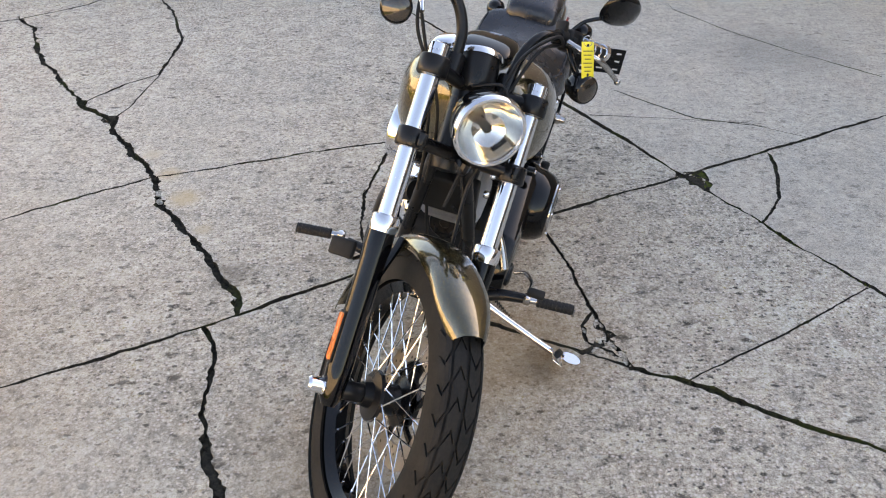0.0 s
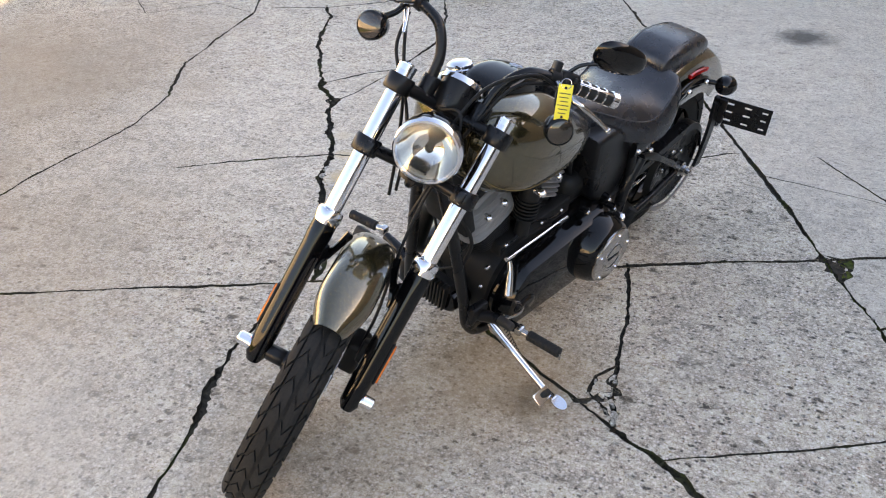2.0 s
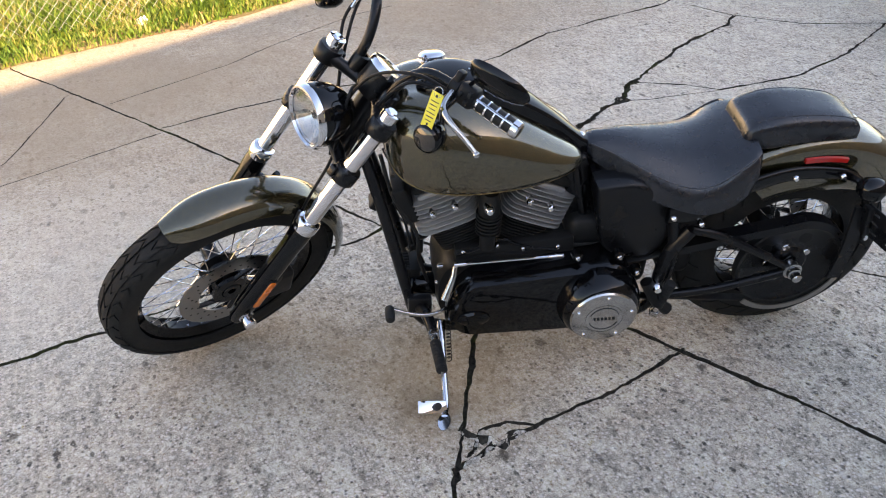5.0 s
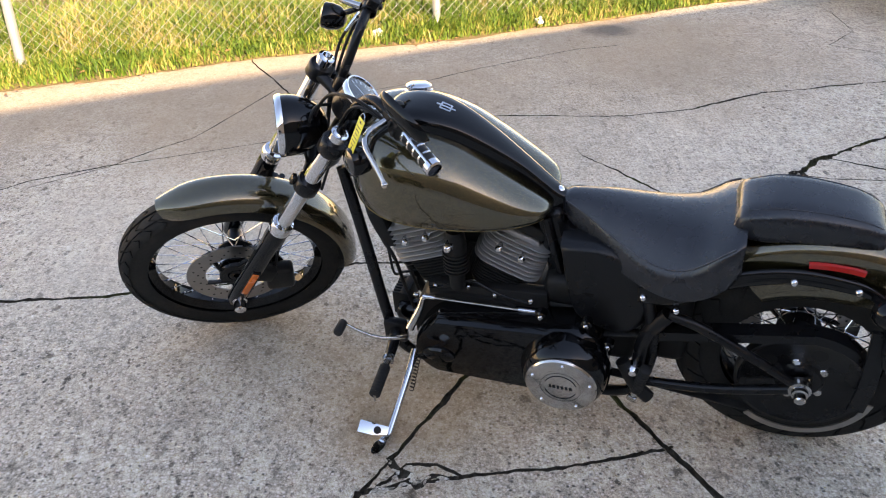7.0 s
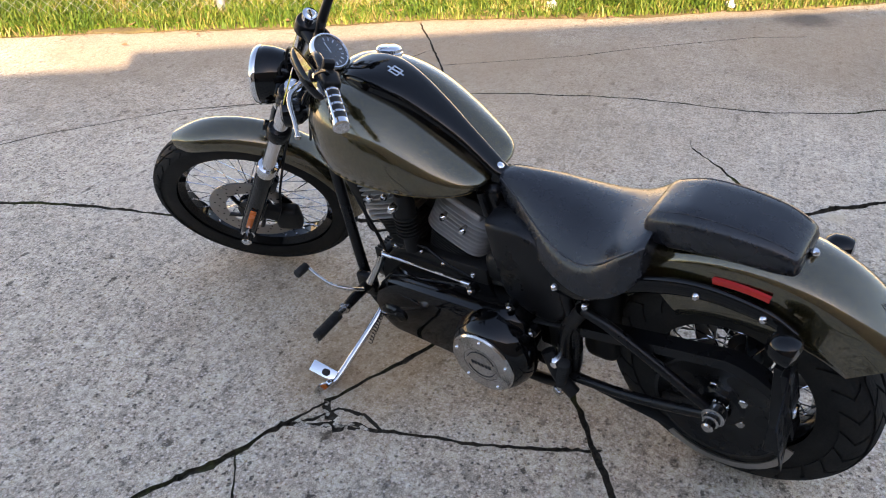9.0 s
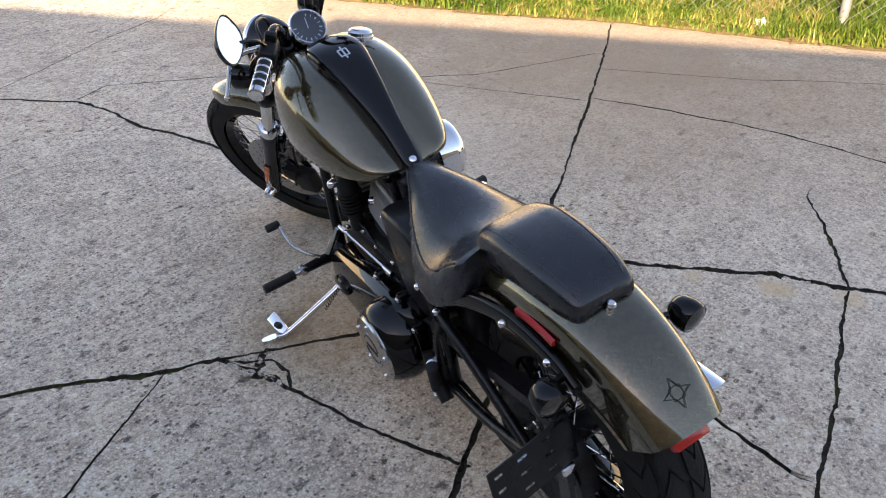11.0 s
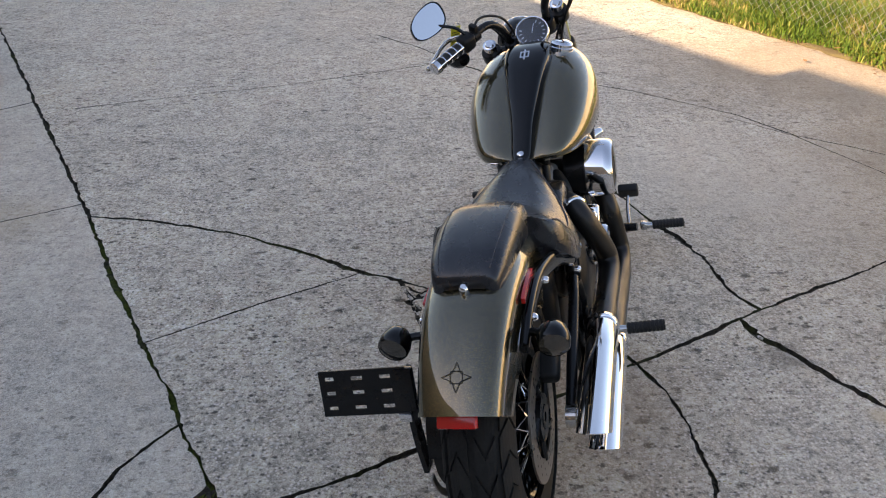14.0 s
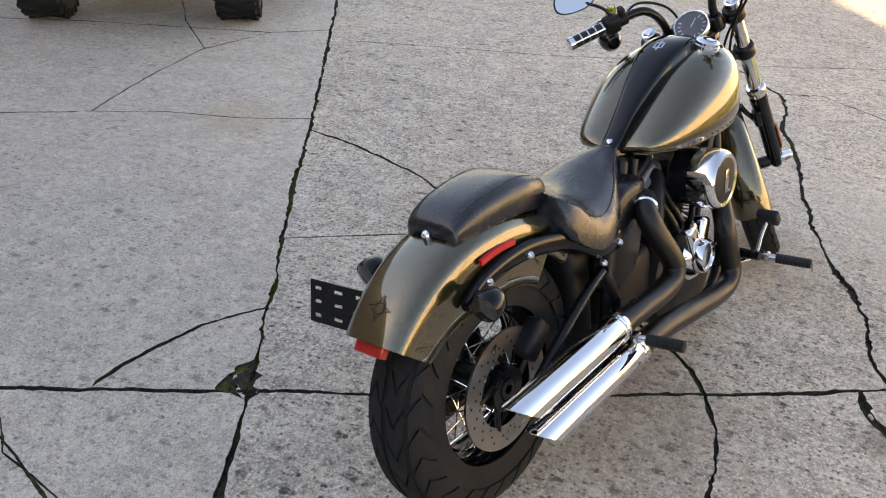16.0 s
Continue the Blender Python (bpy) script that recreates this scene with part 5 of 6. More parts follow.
    part("tail_reflector", bm, RED, bike, "red tail reflector under the fender tip")
    # plate bracket with slots
    cx = [Vector((-0.175, 0.345, 0.592)), Vector((-0.142, 0.158, 0.578)), Vector((-0.196, 0.347, 0.487)), Vector((-0.163, 0.160, 0.470))]
    bm = B()
    cols = [0, 0.07, 0.17, 0.37, 0.50, 0.70, 0.83, 0.93, 1.0]
    rws = [0, 0.14, 0.22, 0.45, 0.53, 0.78, 0.86, 1.0]

    def pt(u, v):
        return cx[0].lerp(cx[1], u).lerp(cx[2].lerp(cx[3], u), v)
    nrm = (cx[1] - cx[0]).cross(cx[2] - cx[0]).normalized() * 0.0015
    for i in range(len(cols) - 1):
        for j in range(len(rws) - 1):
            if i in (1, 3, 5) and j in (1, 3, 5):
                continue
            q = [pt(cols[a], rws[b]) for a, b in ((i, j), (i + 1, j), (i + 1, j + 1), (i, j + 1))]
            top = [bm.verts.new(p + nrm) for p in q]
            bot = [bm.verts.new(p - nrm) for p in q]
            bm.faces.new(top)
            bm.faces.new(bot[::-1])
            for k in range(4):
                bm.faces.new((top[k], bot[k], bot[(k + 1) % 4], top[(k + 1) % 4]))
    bmesh.ops.remove_doubles(bm, verts=bm.verts, dist=1e-5)
    plate = part("plate_bracket", bm, SATIN, bike, "slotted black number-plate bracket with no plate", smooth=False)
    bm = B()
    line = glide([Vector((-0.13, 0.160, 0.56)), Vector((-0.135, 0.166, 0.47)), Vector((-0.14, 0.166, 0.38)), Vector((-0.135, 0.164, 0.29))], 5)
    loft(bm, [[q + Vector((x, y, 0)) for x, y in ((-0.020, -0.006), (0.018, -0.006), (0.020, 0.0), (0.018, 0.006), (-0.020, 0.006))] for q in line])
    block(bm, (0.02, 0.05, 0.10), Matrix.Translation((-0.15, 0.168, 0.525)) @ pose(0, 0, 0, 0, 10, 0), 0.004)
    part("plate_arm", bm, SATIN, plate)
    bm = B()
    block(bm, (0.012, 0.03, 0.022), Matrix.Translation((-0.168, 0.172, 0.462)), 0.004)
    part("plate_lamp", bm, CHROME, plate)


build_rear_fender()


def fins(parent, material, c, along, half_x, half_y, count, gap, grow=0.0):
    """A stack of thin rounded plates along a line from c."""
    d = Vector(along).normalized()
    x = Vector((d.z, 0, -d.x))
    for k in range(count):
        p = Vector(c) + d * gap * k
        g = grow * k
        ring = []
        for i in range(24):
            a = 2 * math.pi * i / 24
            ring.append((math.copysign(abs(math.cos(a)) ** 0.45, math.cos(a)) * (half_x + g), math.copysign(abs(math.sin(a)) ** 0.45, math.sin(a)) * (half_y + g)))
        rings = [[p + d * z + x * u * f + Vector((0, v * f, 0)) for u, v in ring] for z, f in ((0, 0.975), (0.001, 1.0), (0.0035, 1.0), (0.0045, 0.975))]
        bm = B()
        loft(bm, rings)
        part("fin", bm, material, parent)


def build_engine():
    crank = Vector((0.895, 0, 0.30))
    # cases
    bm = B()
    rings = []
    for y, g in ((-0.125, 0.86), (-0.115, 0.97), (-0.09, 1.0), (0.09, 1.0), (0.115, 0.97)):
        ring = []
        for k in range(32):
            a = 2 * math.pi * k / 32
            ring.append(Vector((0.86 + 0.185 * g * math.copysign(abs(math.cos(a)) ** 0.7, math.cos(a)), y, 0.27 + 0.15 * g * math.copysign(abs(math.sin(a)) ** 0.8, math.sin(a)))))
        rings.append(ring)
    loft(bm, rings)
    block(bm, (0.30, 0.19, 0.19), Matrix.Translation((0.56, 0, 0.33)), 0.03, 3)
    part("crankcase", bm, MATTE, bike, "black engine and gearbox cases", angle=50)
    for ang, name in ((1, "front"), (-1, "rear")):
        d = Vector((math.sin(math.radians(22.5)) * ang, 0, math.cos(math.radians(22.5))))
        base = crank + Vector((0.025 * ang - 0.004, 0, 0.006))
        bm = B()
        spin(bm, [(0.055, 0), (0.055, 0.1)], 20, aim(base + d * 0.11, d), "z")
        cyl = part("cylinder", bm, MATTE, bike, "black finned cylinder")
        fins(cyl, MATTE, base + d * 0.125, d, 0.072, 0.075, 8, 0.0105, 0.0008)
        bm = B()
        spin(bm, [(0.06, 0), (0.06, 0.11)], 24, aim(base + d * 0.205, d), "z")
        block(bm, (0.125, 0.12, 0.026), aim(base + d * 0.320, d), 0.01, 3)
        head = part("cylinder_head", bm, SILVER, bike, "silver finned cylinder head")
        fins(head, SILVER, base + d * 0.208 + Vector((0.008 * ang, 0, 0)), d, 0.100, 0.087, 8, 0.0150, -0.0012)
        for dx, dz in ((-0.03, 0.05), (0.035, 0.05)):
            bm = B()
            x = Vector((d.z, 0, -d.x))
            bolt(bm, aim(base + d * (0.23 + dz) + x * dx + Vector((0, 0.083, 0)), (0, 1, 0)), 0.012, 0.012)
            part("head_bolt", bm, CHROME, head)
        bm = B()
        block(bm, (0.115, 0.13, 0.035), aim(base + d * 0.350, d), 0.012, 3)
        part("rocker_cover", bm, MATTE, bike)
        # pushrod tubes on the far flank
        bm = B()
        for off in (-0.02, 0.02):
            tube(bm, [Vector((0.86 + 0.02 * ang + off, -0.135, 0.40)), base + d * 0.30 + Vector((off, -0.085, 0))], 0.010, 10, 1)
        part("pushrod_tube", bm, SATIN, bike)
    # ribbed horn between the heads
    bm = B()
    spin(bm, [(0, 0.64), (0.022, 0.635), (0.03, 0.60), (0.03, 0.56), (0.022, 0.5), (0.022, 0.44)], 20, Matrix.Translation((0.905, 0.105, 0)), "z")
    hm = part("coil_cover", bm, MATTE, bike, "ribbed black cover between the cylinders")
    for k in range(6):
        z = 0.50 + 0.012 * k
        bm = B()
        spin(bm, [(0.02, z), (0.036, z + 0.001), (0.036, z + 0.006), (0.02, z + 0.007)], 20, Matrix.Translation((0.905, 0.105, 0)), "z", True)
        part("rib", bm, MATTE, hm)
    bm = B()
    bolt(bm, aim((0.912, 0.141, 0.606), (0, 1, 0)), 0.014, 0.016)
    part("cover_bolt", bm, CHROME, hm)
    # primary cover
    bm = B()
    rings = []

    def outline(g, y, up=0.0):
        pts = []
        for k in range(64):
            a = 2 * math.pi * k / 64
            c, s = math.cos(a), math.sin(a)
            x0 = 0.60 if c < 0 else 0.945
            r = 0.125 if c < 0 else 0.078
            t = (c + 1) / 2
            zc = 0.285 + (0.248 - 0.285) * t
            rr = 0.138 * (1 - t) + 0.085 * t
            x = x0 + c * r * g
            z = zc + s * rr * g
            if s > 0 and x < 0.74:
                z += 0.030 * math.sin(min(1, (0.74 - x) / 0.1) * math.pi / 2) * s
            pts.append(Vector((x, y, z)))
        return pts
    for g, y in ((0.98, 0.06), (1.0, 0.075), (1.0, 0.155), (0.965, 0.175), (0.88, 0.190), (0.6, 0.196)):
        rings.append(outline(g, y))
    loft(bm, rings)
    prim = part("primary_cover", bm, GLOSS, bike, "gloss black primary drive cover", angle=45)
    bm = B()
    spin(bm, [(0.122, 0.18), (0.120, 0.205), (0.110, 0.235), (0.099, 0.252), (0.095, 0.254)], 48, Matrix.Translation((0.585, 0, 0.285)), "y")
    part("clutch_dome", bm, GLOSS, prim)
    bm = B()
    m = Matrix.Translation((0.585, 0, 0.285))
    spin(bm, [(0.096, 0.250), (0.096, 0.258), (0.092, 0.263), (0.055, 0.266), (0.0545, 0.2645), (0.053, 0.2645), (0.0525, 0.266), (0, 0.2665)], 56, m, "y")
    derby = part("derby_cover", bm, STEEL, prim, "round chrome clutch cover with engraved ring")
    for k in range(5):
        a = 2 * math.pi * k / 5 + 0.35
        bm = B()
        bolt(bm, aim((0.585 + 0.080 * math.cos(a), 0.265, 0.285 + 0.080 * math.sin(a)), (0, 1, 0)), 0.0055, 0.004)
        part("cover_screw", bm, CHROME, prim)
    bm = B()
    for dx, w in ((-0.027, 0.008), (-0.016, 0.007), (-0.005, 0.008), (0.006, 0.007), (0.017, 0.008), (0.027, 0.006)):
        block(bm, (w, 0.0016, 0.011), m @ Matrix.Translation((dx, 0.2668, 0.0)) @ pose(0, 0, 0, 0, 12, 0), 0.0005)
    for r, a0, a1 in ((0.043, 20, 160), (0.043, 200, 340)):
        tube(bm, [m @ Vector((r * math.cos(math.radians(a)), 0.2665, r * math.sin(math.radians(a)))) for a in range(a0, a1 + 1, 20)], 0.0012, 6, 2)
    part("cover_engraving", bm, MATTE, prim)
    for x, z in ((0.985, 0.315), (0.88, 0.345), (0.77, 0.365), (0.66, 0.44), (0.54, 0.435), (0.48, 0.37), (1.01, 0.23), (0.9, 0.165), (0.75, 0.155)):
        bm = B()
        spin(bm, [(0.016, 0.0), (0.015, 0.02), (0.010, 0.024)], 14, aim((x, 0.152, z), (0, 1, 0)), "z")
        part("cover_boss", bm, GLOSS, prim)
        bm = B()
        bolt(bm, aim((x, 0.176, z), (0, 1, 0)), 0.0085, 0.006)
        part("cover_bolt", bm, STEEL, prim)
    bm = B()
    spin(bm, [(0.05, 0.18), (0.046, 0.200), (0.036, 0.206), (0, 0.207)], 30, Matrix.Translation((0.945, 0, 0.245)) @ Matrix.Diagonal((1.0, 1, 0.62, 1)), "y")
    part("cover_bulge", bm, GLOSS, prim)
    # inner primary and gearbox top
    bm = B()
    block(bm, (0.34, 0.04, 0.14), Matrix.Translation((0.82, 0.085, 0.375)) @ pose(0, 0, 0, 0, 4, 0), 0.006, 2)
    block(bm, (0.22, 0.16, 0.10), Matrix.Translation((0.56, 0.02, 0.46)), 0.03, 3)
    inner = part("inner_cover", bm, MATTE, bike, "black inner drive cover")
    for x, z in ((0.97, 0.425), (0.875, 0.44), (0.80, 0.425), (0.70, 0.425), (0.985, 0.365)):
        bm = B()
        bolt(bm, aim((x, 0.105, z), (0, 1, 0)), 0.0085, 0.007)
        part("cover_bolt", bm, STEEL, inner)
    bm = B()
    tube(bm, [(0.99, 0.104, 0.415), (0.94, 0.106, 0.43), (0.90, 0.107, 0.455), (0.86, 0.107, 0.465), (0.82, 0.107, 0.445), (0.77, 0.106, 0.425), (0.70, 0.104, 0.412)], 0.0045, 8, 5)
    part("cover_rib", bm, SATIN, inner)
    # shift linkage
    bm = B()
    tube(bm, [(0.995, 0.135, 0.405), (0.69, 0.122, 0.403)], 0.0042, 8, 1)
    for p, q in (((1.0, 0.135, 0.405), (0.965, 0.134, 0.405)), ((0.73, 0.124, 0.403), (0.685, 0.122, 0.403))):
        tube(bm, [p, q], 0.0075, 10, 1)
    part("shift_rod", bm, CHROME, bike, "chrome shift linkage rod")
    bm = B()
    tube(bm, [(0.998, 0.145, 0.405), (1.005, 0.16, 0.375), (1.03, 0.185, 0.32)], [0.008, 0.010, 0.013], 10, 5)
    part("shift_arm", bm, STEEL, bike, "polished shift arm")
    bm = B()
    tube(bm, [(1.030, 0.215, 0.318), (1.045, 0.245, 0.338), (1.09, 0.268, 0.352), (1.14, 0.272, 0.368), (1.188, 0.270, 0.388)], 0.0055, 10, 5)
    shifter = part("shift_lever", bm, STEEL, bike, "bent steel shift lever")
    bm = B()
    spin(bm, [(0, 0.0), (0.011, 0.001), (0.013, 0.004), (0.013, 0.042), (0.011, 0.046), (0, 0.047)], 16, aim((1.188, 0.266, 0.388), (0.0, 1, 0)), "z")
    part("toe_peg", bm, RUBBERGRIP, shifter)
    # chrome gear cover on the exhaust side
    bm = B()
    m = Matrix.Translation((0.87, -0.12, 0.335))
    spin(bm, [(0.082, 0.01), (0.080, -0.025), (0.066, -0.040), (0.055, -0.044), (0.053, -0.062), (0.046, -0.072), (0.040, -0.072), (0.038, -0.066), (0, -0.066)], 40, m, "y")
    block(bm, (0.06, 0.05, 0.11), Matrix.Translation((0.83, -0.145, 0.395)) @ pose(0, 0, 0, 0, -20, 0), 0.014, 3)
    block(bm, (0.05, 0.05, 0.09), Matrix.Translation((0.90, -0.145, 0.40)) @ pose(0, 0, 0, 0, 18, 0), 0.014, 3)
    part("gear_cover", bm, CHROME, bike, "chrome gear case cover")
    # air cleaner
    m = Matrix.Translation((0.885, -0.12, 0.575))
    bm = B()
    spin(bm, [(0.083, -0.028), (0.088, -0.032), (0.088, -0.085), (0.084, -0.104), (0.076, -0.112), (0.066, -0.110), (0.064, -0.104)], 48, m, "y")
    air = part("air_cleaner", bm, CHROME, bike, "round chrome air cleaner")
    bm = B()
    spin(bm, [(0.03, 0.04), (0.078, 0.034), (0.083, 0.028), (0.083, -0.036), (0.06, -0.04)], 44, m, "y")
    part("air_backplate", bm, SATIN, air, "black backing drum")
    bm = B()
    spin(bm, [(0.066, -0.100), (0.066, -0.109), (0.05, -0.112), (0, -0.113)], 40, m, "y")
    part("air_insert", bm, MATTE, air, "black insert disc")
    bm = B()
    block(bm, (0.020, 0.004, 0.066), m @ Matrix.Translation((0.0, -0.114, 0)) @ pose(0, 0, 0, 0, 6, 0), 0.0015)
    block(bm, (0.034, 0.004, 0.010), m @ Matrix.Translation((0.003, -0.114, -0.03)) @ pose(0, 0, 0, 0, 6, 0), 0.0015)
    part("air_emblem", bm, STEEL, air, "plain pale emblem bar")
    # intake and carburettor mass between the cylinders
    bm = B()
    block(bm, (0.10, 0.12, 0.10), Matrix.Translation((0.89, -0.06, 0.55)), 0.02, 3)
    tube(bm, [(0.79, -0.06, 0.60), (0.74, -0.09, 0.57), (0.69, -0.11, 0.50)], 0.026, 12, 5)
    part("intake", bm, MATTE, bike)
    # voltage regulator and front mass
    bm = B()
    block(bm, (0.03, 0.085, 0.09), Matrix.Translation((1.10, 0, 0.26)), 0.004)
    reg = part("regulator", bm, MATTE, bike, "finned black regulator")
    for k in range(7):
        bm = B()
        block(bm, (0.045, 0.006, 0.085), Matrix.Translation((1.115, -0.036 + 0.012 * k, 0.26)), 0.001)
        part("fin", bm, MATTE, reg)
    bm = B()
    spin(bm, [(0, 0.075), (0.030, 0.074), (0.036, 0.066), (0.036, 0.0), (0.03, -0.01)], 24, aim((1.045, 0.035, 0.235), (0.9, 0, 0.1)), "z")
    part("oil_filter", bm, GLOSS, bike, "black oil filter")
    # horn, hoses and an added dark block behind the fork
    m = aim((1.075, 0.0, 0.445), (1, 0, 0.25))
    bm = B()
    spin(bm, [(0.0, 0.012), (0.014, 0.013), (0.016, 0.010), (0.030, 0.011), (0.033, 0.014), (0.042, 0.013), (0.046, 0.006), (0.046, -0.004), (0.040, -0.014), (0.018, -0.03), (0.0, -0.03)], 36, m, "z")
    part("horn", bm, SATIN, bike, "round black horn")
    # dark block covers the bright front head, standing in for the shade there
    bm = B()
    block(bm, (0.040, 0.150, 0.125), Matrix.Translation((1.128, 0.0, 0.57)) @ pose(0, 0, 0, 0, 20, 0), 0.008, 3)
    shade_block = part("engine_shade_block", bm, MATTE, bike, "black block added to darken the front of the engine")
    for y in (-0.035, 0.04):
        bm = B()
        bolt(bm, aim((1.155, y, 0.61), (1, 0, 0.3)), 0.006, 0.005)
        part("block_bolt", bm, STEEL, shade_block)
    for pts, r in (([(1.19, 0.03, 0.72), (1.16, 0.062, 0.60), (1.10, 0.075, 0.48), (1.09, 0.05, 0.36), (1.06, 0.055, 0.25)], 0.0055),
                   ([(1.18, -0.02, 0.70), (1.15, -0.055, 0.60), (1.11, -0.052, 0.48), (1.10, -0.03, 0.36), (1.07, -0.01, 0.28)], 0.0045),
                   ([(1.16, 0.02, 0.55), (1.13, 0.045, 0.50), (1.115, 0.055, 0.40), (1.12, -0.02, 0.335), (1.09, -0.06, 0.31)], 0.004),
                   ([(1.17, -0.04, 0.68), (1.16, 0.0, 0.655), (1.16, 0.05, 0.66)], 0.006)):
        bm = B()
        tube(bm, [Vector(q) for q in pts], r, 10, 6)
        part("hose", bm, RUBBERGRIP, bike, "thin black hose")
    for x, y, z in ((1.045, 0.10, 0.37), (1.05, 0.095, 0.30), (1.045, -0.10, 0.36), (1.05, -0.09, 0.22), (1.05, 0.02, 0.17)):
        bm = B()
        bolt(bm, aim((x - 0.01, y, z), (1, 0, 0)), 0.007, 0.008)
        part("case_bolt", bm, STEEL, bike)


build_engine()


def build_frame():
    for s in (1, -1):
        bm = B()
        tube(bm, [(1.235, 0.035 * s, 0.74), (1.20, 0.06 * s, 0.60), (1.165, 0.085 * s, 0.45), (1.13, 0.108 * s, 0.29), (1.105, 0.115 * s, 0.20), (1.04, 0.118 * s, 0.145), (0.90, 0.120 * s, 0.135), (0.60, 0.122 * s, 0.135), (0.43, 0.125 * s, 0.16), (0.38, 0.135 * s, 0.26), (0.37, 0.140 * s, 0.40), (0.40, 0.140 * s, 0.55)], 0.0165, 14, 6)
        part("frame_tube", bm, SATIN, bike, "black frame tube")
        bm = B()
        tube(bm, [(0.34, 0.150 * s, 0.50), (0.26, 0.155 * s, 0.478), (0.12, 0.155 * s, 0.40), (0.03, 0.155 * s, 0.345), (0.0, 0.155 * s, 0.327)], 0.0135, 12, 6)
        tube(bm, [(0.40, 0.150 * s, 0.24), (0.22, 0.155 * s, 0.262), (0.05, 0.155 * s, 0.305), (0.0, 0.155 * s, 0.327)], 0.0135, 12, 6)
        tube(bm, [(0.34, 0.148 * s, 0.50), (0.39, 0.148 * s, 0.40), (0.40, 0.150 * s, 0.24)], 0.02, 12, 5)
        part("swingarm", bm, SATIN, bike, "black tubular swingarm")
        bm = B()
        spin(bm, [(0, 0.050), (0.010, 0.050), (0.014, 0.046), (0.015, 0.030), (0.020, 0.028), (0.021, 0.016), (0.028, 0.014), (0.028, -0.01)], 20, aim((0, 0.155 * s, 0.327), (0, s, 0)), "z")
        part("rear_axle_nut", bm, STEEL, bike)
        bm = B()
        bolt(bm, aim((0.409, 0.174 * s, 0.305), (0, s, 0)), 0.018, 0.018)
        part("pivot_bolt", bm, CHROME, bike)
    bm = B()
    tube(bm, [(1.25, 0, 0.80), (1.05, 0, 0.72), (0.80, 0, 0.66), (0.60, 0, 0.66), (0.48, 0, 0.60), (0.42, 0, 0.50)], 0.021, 12, 6)
    part("backbone", bm, SATIN, bike)
    # oil tank and side panels behind the engine
    bm = B()
    rings = []
    for y, g in ((-0.124, 0.84), (-0.120, 0.93), (-0.110, 0.98), (-0.09, 1.0), (0.10, 1.0), (0.120, 0.98), (0.131, 0.93), (0.134, 0.86)):
        pts = [(0.625, 0.655), (0.60, 0.50), (0.56, 0.41), (0.44, 0.38), (0.385, 0.46), (0.40, 0.57), (0.50, 0.655)]
        c = Vector((0.53, y, 0.53))
        loop = glide([Vector((x, y, z)) for x, z in (*pts, pts[0])], 4)[:-1]
        rings.append([c + (p - c) * g for p in loop])
    loft(bm, rings)
    part("oil_tank", bm, SATIN, bike, "gloss black oil tank under the saddle", angle=50)
    bm = B()
    block(bm, (0.10, 0.20, 0.30), Matrix.Translation((0.33, 0, 0.42)), 0.03, 3)
    part("inner_fender", bm, PLASTIC, bike)
    bm = B()
    block(bm, (0.075, 0.11, 0.22), Matrix.Translation((0.648, 0, 0.585)) @ pose(0, 0, 0, 0, 12, 0), 0.02, 3)
    for y in (-0.062, 0.062):
        tube(bm, [(0.672, y, 0.685), (0.652, y, 0.60), (0.62, y, 0.47)], 0.012, 10, 4)
    part("seat_post", bm, SATIN, bike, "black frame post behind the engine")
    # belt, pulley and guard
    bm = B()
    m = Matrix.Translation((0, 0, 0.325))
    spin(bm, [(0.03, 0.112), (0.145, 0.112), (0.152, 0.108), (0.152, 0.138), (0.145, 0.134), (0.137, 0.128), (0.06, 0.126), (0.05, 0.134), (0.03, 0.134)], 56, m, "y", True)
    pul = part("belt_pulley", bm, SATIN, bike, "black drive pulley")
    for k in range(5):
        bm = B()
        a = 2 * math.pi * k / 5
        spin(bm, [(0, 0.129), (0.010, 0.129), (0.012, 0.126)], 14, m @ Matrix.Translation((0.062 * math.cos(a), 0, 0.062 * math.sin(a))), "y")
        part("pulley_bolt", bm, STEEL, pul)
    for k in range(5):
        bm = B()
        a = 2 * math.pi * k / 5 + 0.6
        spin(bm, [(0, 0.1275), (0.020, 0.1275)], 18, m @ Matrix.Translation((0.100 * math.cos(a), 0, 0.100 * math.sin(a))), "y")
        part("pulley_window", bm, MATTE, pul)
    bm = B()
    spin(bm, [(0.150, 0.112), (0.158, 0.112), (0.158, 0.138), (0.150, 0.138)], 56, m, "y", True)
    for sgn, z1 in ((1, 0.36), (-1, 0.235)):
        a = Vector((0.0, 0.125, 0.325 + 0.155 * sgn))
        b = Vector((0.55, 0.125, z1 if sgn < 0 else 0.36))
        block(bm, ((b - a).length, 0.026, 0.006), Matrix.Translation((a + b) / 2) @ pose(0, 0, 0, 0, -math.degrees(math.atan2(b.z - a.z, b.x - a.x)), 0), 0.0015)
    part("drive_belt", bm, RUBBERGRIP, bike, "black toothed drive belt")
    bm = B()
    rings = []
    for k in range(17):
        t = k / 16
        if t < 0.55:
            q = t / 0.55
            x, z = 0.36 - 0.36 * q, 0.42 + 0.075 * q
        else:
            th = (t - 0.55) / 0.45 * 1.45
            x, z = -0.172 * math.sin(th), 0.325 + 0.172 * math.cos(th)
        rings.append([Vector((x, y, z + dz)) for y, dz in ((0.100, -0.001), (0.100, 0.002), (0.142, 0.002), (0.146, -0.022), (0.143, -0.022), (0.139, -0.001))])
    loft(bm, rings)
    part("belt_guard", bm, SATIN, bike, "black upper belt guard")
    bm = B()
    rings = []
